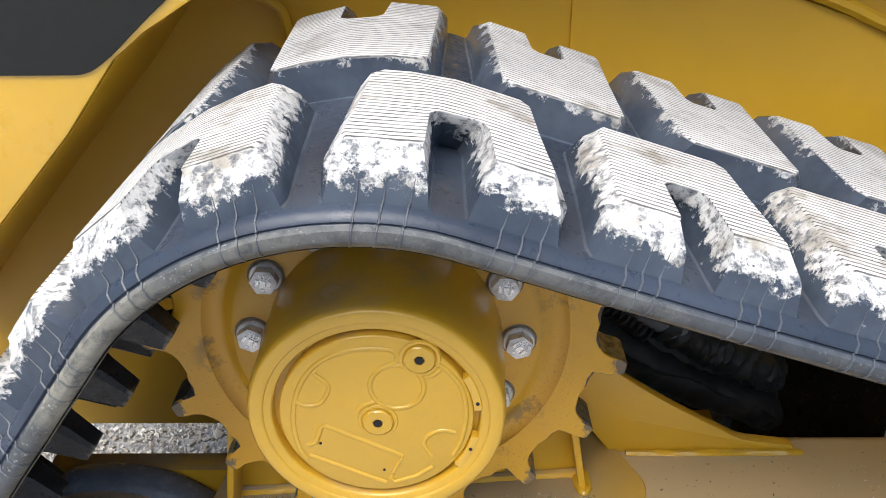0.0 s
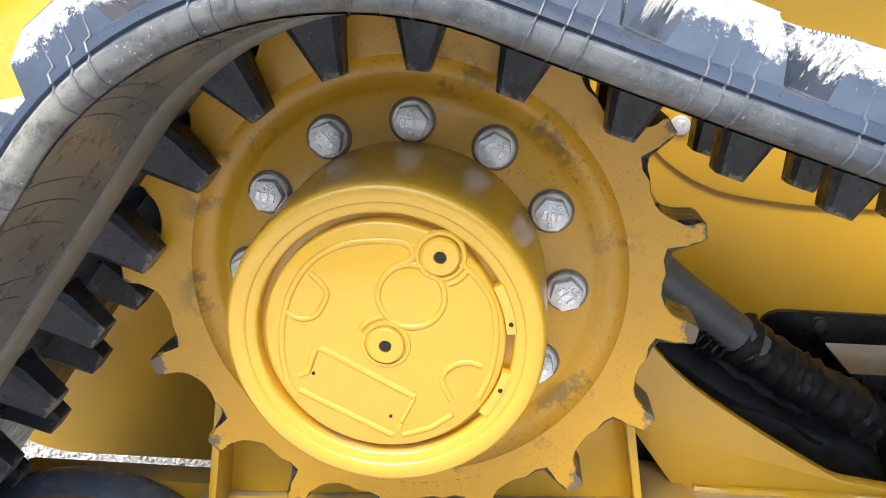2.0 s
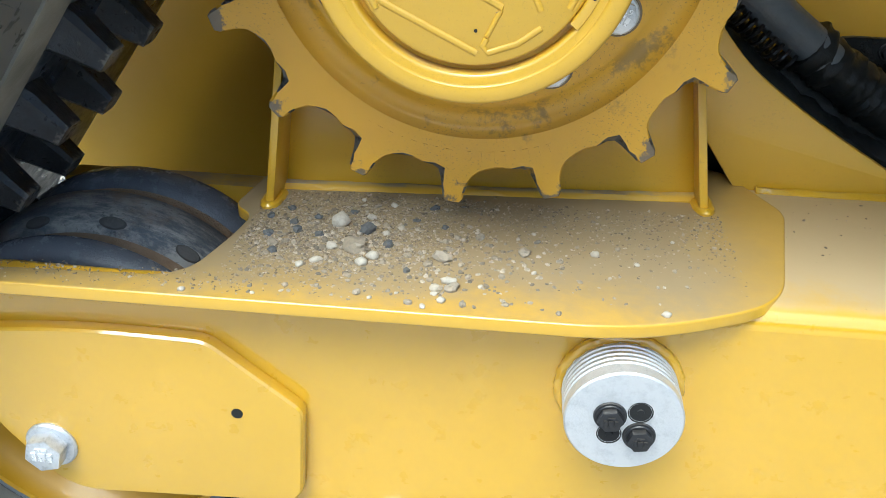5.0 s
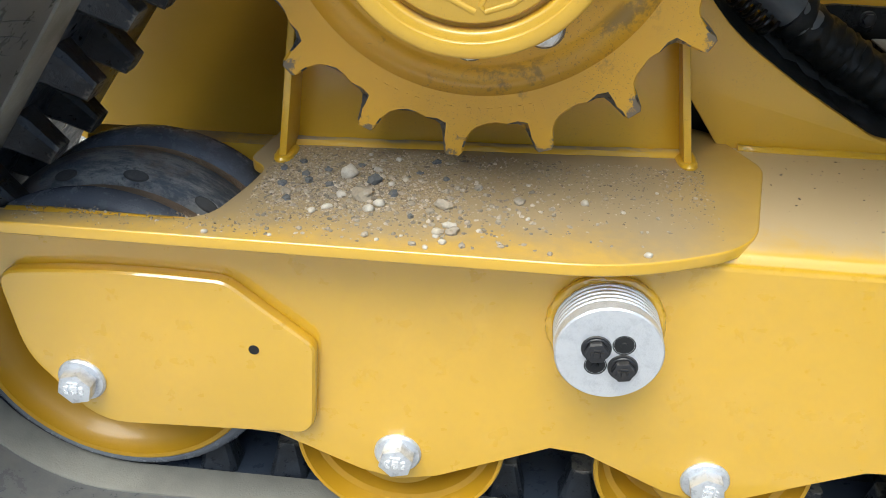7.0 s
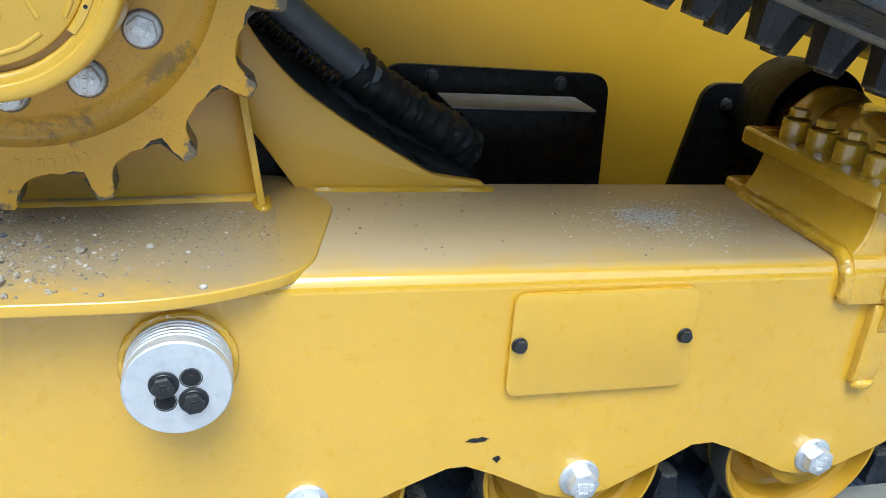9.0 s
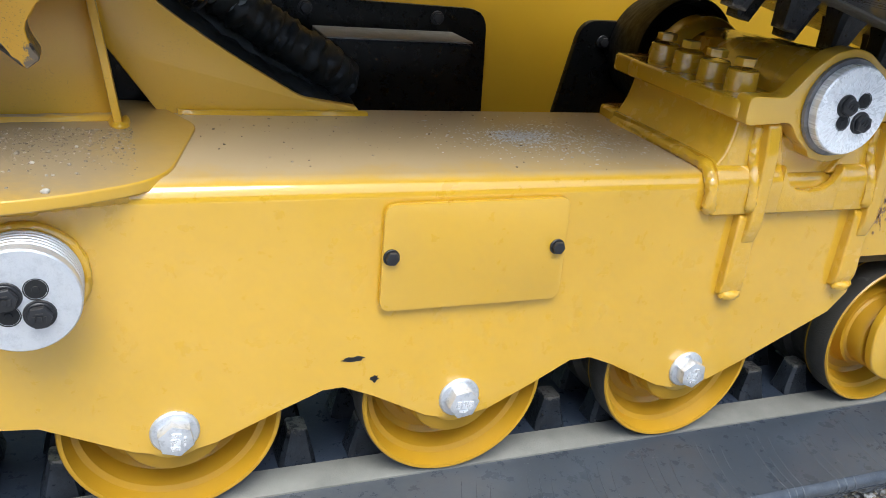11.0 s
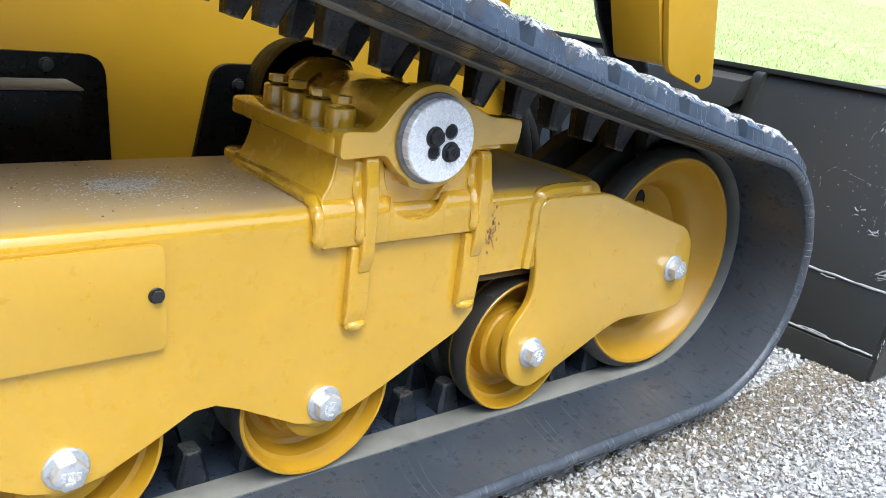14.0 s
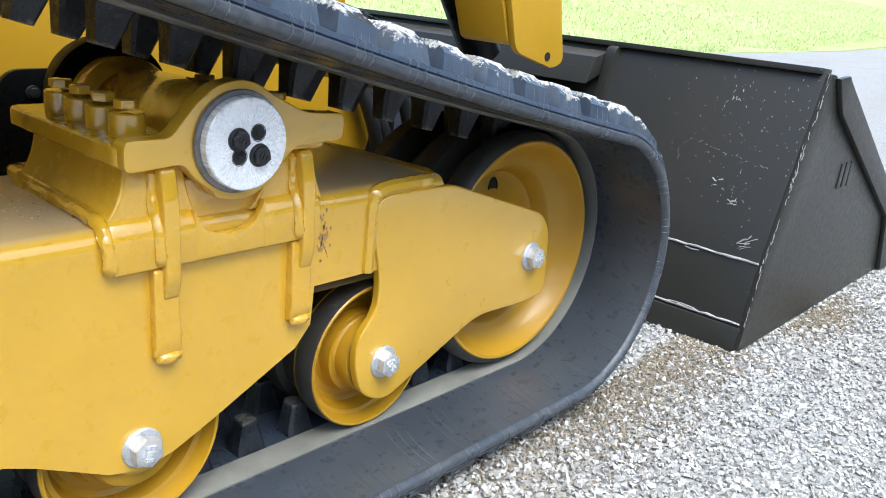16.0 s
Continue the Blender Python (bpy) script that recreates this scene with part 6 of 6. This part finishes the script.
prof = [(1.986, GROUND + 0.002), (2.0095, 0.140), (2.035, 0.220), (2.185, 0.588), (2.200, 0.586), (2.051, 0.217), (2.027, 0.140), (2.010, 0.070), (2.98, 0.056), (2.98, GROUND + 0.002)]
finish("shell", prism(prof, BY0 + 0.004, BY1, 0.002), M_BUCKET, bucket, "scratched black bucket back and floor")
side = rounded([(1.987, GROUND + 0.003), (2.0105, 0.140), (2.036, 0.220), (2.186, 0.587), (2.215, 0.583), (2.275, 0.50), (2.86, 0.18), (2.975, GROUND + 0.003)], [0.01, 0.05, 0.03, 0.005, 0.005, 0.05, 0.03, 0.0])
for y in (BY0 - 0.008, BY1):
    finish("side_plate", prism(side, y, y + 0.014, 0.002), M_BUCKET, bucket)
cut = [(2.205, 0.578), (2.262, 0.582), (2.275, 0.572), (2.835, 0.25), (2.99, 0.075), (2.985, GROUND + 0.004), (2.86, GROUND + 0.004), (2.80, 0.205), (2.262, 0.505)]
finish("side_cutter", prism(cut, BY0 - 0.020, BY0 - 0.007, 0.003), M_BUCKET, bucket, "thick black side cutting edge")
rnd = random.Random(71)
for x, z, r in ((2.0335, 0.2185, 0.0022), (1.9975, 0.0975, 0.0022)):
    seam = [(x + rnd.uniform(-0.0004, 0.0004), BY0 + 0.004 + 0.012 * q, z + rnd.gauss(0, 0.0007)) for q in range(150)]
    finish("seam", tube(seam, r, 8, wobble=0.0009, seed=int(900 * z)), M_SCRAPE, bucket, "scraped bare steel seam")
marks = []
rnd = random.Random(77)
def on_back(y, z, lift=0.0006):
    return (2.035 + (z - 0.220) * 0.4076 - lift, y, z)


def dash(y, z, ang, ln, r):
    """A short crooked scrape in the paint of the bucket's back."""
    pts = []
    for k in range(4):
        if 0.235 < z < 0.575 and y > BY0 + 0.008:
            pts.append(on_back(y, z))
        ang += rnd.gauss(0, 0.16)
        y, z = y + ln / 3 * math.cos(ang), z + ln / 3 * math.sin(ang)
    if len(pts) > 2:
        marks.append(tube(pts, r, 4, wobble=r * 0.5, seed=len(marks)))


# long broken scratches
for run in (((0.17, 0.53), (0.20, 0.46), (0.25, 0.395), (0.225, 0.345), (0.12, 0.315)), ((0.22, 0.42), (0.13, 0.405), (0.05, 0.395)), ((0.10, 0.39), (0.105, 0.325)), ((0.30, 0.33), (0.33, 0.26))):
    for (ya, za), (yb, zb) in zip(run, run[1:]):
        far, ang = math.hypot(yb - ya, zb - za), math.atan2(zb - za, yb - ya)
        w = 0.0
        while w < 1:
            ln = rnd.uniform(0.002, 0.010)
            if rnd.random() < 0.62:
                dash(BY0 + ya + (yb - ya) * w + rnd.gauss(0, 0.0012), za + (zb - za) * w + rnd.gauss(0, 0.0012), ang + rnd.gauss(0, 0.12), ln, rnd.uniform(0.0002, 0.0005))
            w += (ln + rnd.expovariate(160)) / far
# gouges: a few strokes close together with chips round them
for gy, gz, lean, num, size in ((0.05, 0.250, 2.7, 9, 0.026), (0.29, 0.295, 1.1, 8, 0.014), (0.28, 0.365, 0.5, 5, 0.016), (0.165, 0.515, 1.5, 4, 0.012), (0.09, 0.318, 0.1, 7, 0.012), (0.14, 0.345, 0.0, 4, 0.012)):
    for q in range(num):
        dash(BY0 + gy + rnd.gauss(0, 0.009), gz + rnd.gauss(0, 0.006), lean + rnd.gauss(0, 0.25), size * rnd.uniform(0.3, 1.0), rnd.uniform(0.0004, 0.0014))
    for q in range(10):
        dash(BY0 + gy + rnd.gauss(0, 0.018), gz + rnd.gauss(0, 0.016), rnd.uniform(0, 3.1), rnd.uniform(0.001, 0.003), rnd.uniform(0.0003, 0.0007))
# specks strewn thinly, thicker towards the top corner
for q in range(120):
    dash(BY0 + abs(rnd.gauss(0.0, 0.16)), 0.58 - abs(rnd.gauss(0, 0.13)), rnd.uniform(0, 3.1), rnd.uniform(0.001, 0.005), rnd.uniform(0.0002, 0.0006))
for q in range(34):
    y = rnd.uniform(BY0 + 0.01, 0.5)
    z, x, ln = rnd.choice(((0.219, 2.0325, 1.6), (0.0985, 1.9960, 1.6), (0.216, 2.0320, 0.8))) 
    ln *= rnd.uniform(0.01, 0.04)
    zz = z + rnd.uniform(-0.004, 0.004)
    marks.append(tube([(x, y, zz), (x - 0.0004, y + ln / 2, zz + rnd.uniform(-0.002, 0.002)), (x, y + ln, zz)], rnd.uniform(0.0006, 0.0016), 5, wobble=0.0006, seed=q))
for q in range(70):
    w = rnd.random()
    z = 0.09 + 0.49 * w
    ln = rnd.uniform(0.003, 0.014)
    xx = [2.035 + (v - 0.220) * 0.4076 if v > 0.220 else 2.035 - (0.220 - v) * 0.305 for v in (z, z + ln)]
    yy = BY0 - 0.0075 + abs(rnd.gauss(0, 0.003))
    marks.append(tube([(xx[0] - 0.0008, yy, z), (xx[1] - 0.0008, yy + rnd.uniform(-0.001, 0.002), z + ln)], rnd.uniform(0.0003, 0.0009), 4, wobble=0.0003, seed=q))
tagged(finish("scuffing", join(*marks), metal("bright scraped steel", base=(0.42, 0.41, 0.39), rough=0.45, worn=0.4, metallic=0.3), bucket, "pale scrapes in the black paint"), kind="stuff")
finish("lower_lip", prism([(1.980, GROUND + 0.002), (1.992, GROUND + 0.002), (2.004, 0.090), (1.9935, 0.090)], BY0, BY1, 0.001), M_BUCKET, bucket)
finish("top_lip", prism([(2.172, 0.585), (2.230, 0.580), (2.232, 0.592), (2.174, 0.597)], BY0 + 0.01, BY1, 0.002), M_BUCKET, bucket)
finish("coupler_bracket", prism(rounded([(2.10, 0.36), (2.16, 0.36), (2.225, 0.585), (2.16, 0.588)], [0.01, 0.01, 0.02, 0.02]), 0.318, 0.345, 0.006), M_BUCKET, bucket, "black upright coupler bracket")
finish("coupler_rail", prism([(2.09, 0.50), (2.15, 0.52), (2.175, 0.572), (2.12, 0.560)], 0.345, 1.30, 0.003), M_BUCKET, bucket, "black coupler rail along the bucket's top")
# raised plain bars where the maker's mark is pressed into the side
for k, (u, w) in enumerate(((0.0, 0.020), (0.030, 0.026), (0.062, 0.020))):
    x = 2.36 + u
    finish("pressed_mark", prism([(x, 0.335), (x + w, 0.330), (x + w + 0.006, 0.385), (x + 0.006, 0.390)], BY0 - 0.0105, BY0 - 0.007, 0.0008), M_BUCKET, bucket, "plain raised mark")

# ---- stones and grit on the deck ----
DECK = 0.4585


def pebble(x, y, size, tone, seed):
    rnd = random.Random(seed)
    bm = bmesh.new()
    bmesh.ops.create_icosphere(bm, subdivisions=2, radius=1.0)
    ax = (rnd.uniform(0.8, 1.1), rnd.uniform(0.6, 0.95), rnd.uniform(0.45, 0.7))
    for v in bm.verts:
        k = 1 + (0.34 if tone is M_PALE else 0.5) * noise.noise(v.co * (1.3 if tone is M_PALE else 1.9) + Vector((seed, 0, 0)))
        v.co = Vector((v.co.x * ax[0], v.co.y * ax[1], v.co.z * ax[2])) * k * size
    ob = finish("pebble", bm, tone, None, "", 50 if tone is M_PALE else 20, pose(x, y, DECK + ax[2] * size * 0.72, 0, 0, rnd.uniform(0, 180)))
    return tagged(ob, {0: "small rounded pale pebble on the dusty deck", 1: "small angular tan stone on the dusty deck", 2: "small dark slate chip on the dusty deck"}[(M_PALE, M_TAN, M_BLUE).index(tone)], "pebble", "pebbles on the deck")


M_PALE = stone_mat("pale pebble", (0.42, 0.37, 0.295), (0.56, 0.51, 0.43))
M_SPLASH = stone_mat("dried splash", (0.56, 0.53, 0.48), (0.76, 0.74, 0.70))
M_TAN = stone_mat("tan pebble", (0.30, 0.255, 0.20), (0.40, 0.345, 0.27))
M_BLUE = stone_mat("slate pebble", (0.095, 0.105, 0.12), (0.14, 0.145, 0.155))
PALE = [(-0.107, 0.085, 0.0095), (-0.071, 0.031, 0.0057), (-0.078, 0.02, 0.0057), (-0.106, 0.043, 0.0054), (-0.113, 0.019, 0.0044), (-0.124, 0.011, 0.0044), (-0.067, 0.072, 0.0033), (-0.056, 0.084, 0.0038), (-0.068, 0.127, 0.0035), (-0.083, 0.099, 0.0043), (-0.096, 0.134, 0.003), (-0.009, 0.001, 0.0063), (-0.018, -0.01, 0.0037), (-0.018, -0.017, 0.0029), (-0.012, -0.027, 0.0036), (-0.024, -0.036, 0.0032), (-0.063, -0.029, 0.002), (-0.045, -0.02, 0.002), (0.054, 0.023, 0.0026), (0.134, 0.048, 0.0027), (0.167, 0.091, 0.0024), (0.147, -0.024, 0.0045), (0.015, -0.003, 0.0025), (0.102, 0.059, 0.0041), (-0.147, -0.034, 0.0021), (-0.198, -0.037, 0.0029)]
TAN = [(-0.088, 0.043, 0.0117), (-0.093, 0.015, 0.0026), (-0.154, 0.043, 0.0046), (-0.144, 0.048, 0.0032), (-0.044, 0.037, 0.0035), (-0.035, 0.043, 0.0027), (-0.027, 0.025, 0.0048), (-0.017, 0.035, 0.0079), (-0.017, 0.065, 0.0032), (-0.008, 0.073, 0.0037), (0.01, 0.075, 0.0046), (-0.005, -0.01, 0.0054), (0.004, -0.03, 0.0036), (-0.035, -0.032, 0.0036), (-0.073, -0.024, 0.0037), (0.046, 0.053, 0.0067), (0.03, 0.014, 0.003), (0.074, 0.044, 0.0027), (0.162, 0.042, 0.0027), (-0.082, 0.123, 0.003), (0.168, 0.02, 0.0018), (0.146, 0.015, 0.0017), (-0.104, -0.018, 0.0025), (-0.142, 0.02, 0.0027), (-0.103, 0.003, 0.0026), (-0.084, 0.0, 0.0025)]
SLATE = [(-0.14, 0.067, 0.0047), (-0.082, 0.074, 0.0075), (-0.146, 0.081, 0.0043), (-0.042, 0.013, 0.0034), (-0.032, 0.125, 0.0044), (-0.161, 0.058, 0.0052), (-0.150, 0.030, 0.0040), (-0.120, 0.062, 0.0046), (-0.062, 0.052, 0.0050), (-0.128, 0.094, 0.0036), (-0.168, 0.090, 0.0042), (-0.045, 0.100, 0.0032), (-0.020, 0.090, 0.0030), (-0.100, 0.108, 0.0034), (-0.155, 0.108, 0.0036)]
for tone, spots in ((M_PALE, PALE), (M_TAN, TAN), (M_BLUE, SLATE)):
    for q, (x, y, sz) in enumerate(spots):
        pebble(x, y, sz, tone, 11 + q + 40 * (tone is M_TAN))
n = 30000
gx = rng.normal(-0.115, 0.060, n)
gy = rng.normal(0.065, 0.045, n)
wide = rng.uniform(0, 1, n) < 0.30
gx[wide], gy[wide] = rng.uniform(-0.21, 0.22, wide.sum()), 0.15 - np.abs(rng.normal(0, 0.060, wide.sum()))
rail = rng.uniform(0, 1, n) < 0.05
gx[rail], gy[rail] = rng.uniform(-0.36, -0.15, rail.sum()), rng.normal(-0.026, 0.007, rail.sum())
ok = (gx > np.where(gy > -0.008, -0.183, -0.37)) & (gx < 0.215) & (gy > -0.039 + 0.45 * np.maximum(0, gx - 0.10)) & (rng.uniform(0, 1, n) < np.clip((gy + 0.060) / 0.10, 0.10, 1)) & (gy < 0.158 + 0.07 * gx)
gx, gy = gx[ok], gy[ok]
sz = np.abs(rng.normal(0.0002, 0.0006, len(gx))) + 0.00028
crushed(np.stack([gx, gy, DECK + sz * 0.2], 1), sz, 8, M_GRIT, "grit", "brown grit and fine gravel on the deck", "grit")
n = 1900
gx, gy = rng.normal(0.655, 0.062, n), rng.normal(0.125, 0.036, n)
clump = rng.uniform(0, 1, n) < 0.45
gx[clump], gy[clump] = rng.normal(0.625, 0.022, clump.sum()), rng.normal(0.135, 0.014, clump.sum())
sz = np.abs(rng.normal(0.0003, 0.0006, n)) + 0.0005
ok = (gy > 0.02) & (gy < 0.24)
shards(np.stack([gx, gy, 0.4555 + sz * 0.2], 1)[ok], sz[ok], 0.35, 9, M_SPLASH, "grit", "pale dried splash of grit on the beam", "grit")
n = 420
gx, gy = rng.uniform(0.24, 1.2, n), rng.beta(2.5, 1.6, n) * 0.24
sz = np.abs(rng.normal(0.0003, 0.0005, n)) + 0.0003
shards(np.stack([gx, gy, 0.4555 + sz * 0.2], 1), sz, 1.0, 10, M_GRIT, "grit", "scattered grit on the beam's top", "grit")
n = 1000
gx, gy = rng.normal(-0.110, 0.048, n), rng.normal(0.055, 0.036, n)
part_ = rng.uniform(0, 1, n) < 0.35
gx[part_], gy[part_] = rng.normal(-0.01, 0.06, part_.sum()), rng.normal(0.025, 0.042, part_.sum())
ok = (gx > -0.178) & (gx < 0.19) & (gy > -0.034) & (gy < 0.145)
sz = np.abs(rng.normal(0.0004, 0.0009, n)) + 0.0010
shards(np.stack([gx, gy, DECK + sz * 0.3], 1)[ok], sz[ok], 1.0, 21, M_CHIPS, "gravel", "small tan and grey gravel on the deck", "gravel")
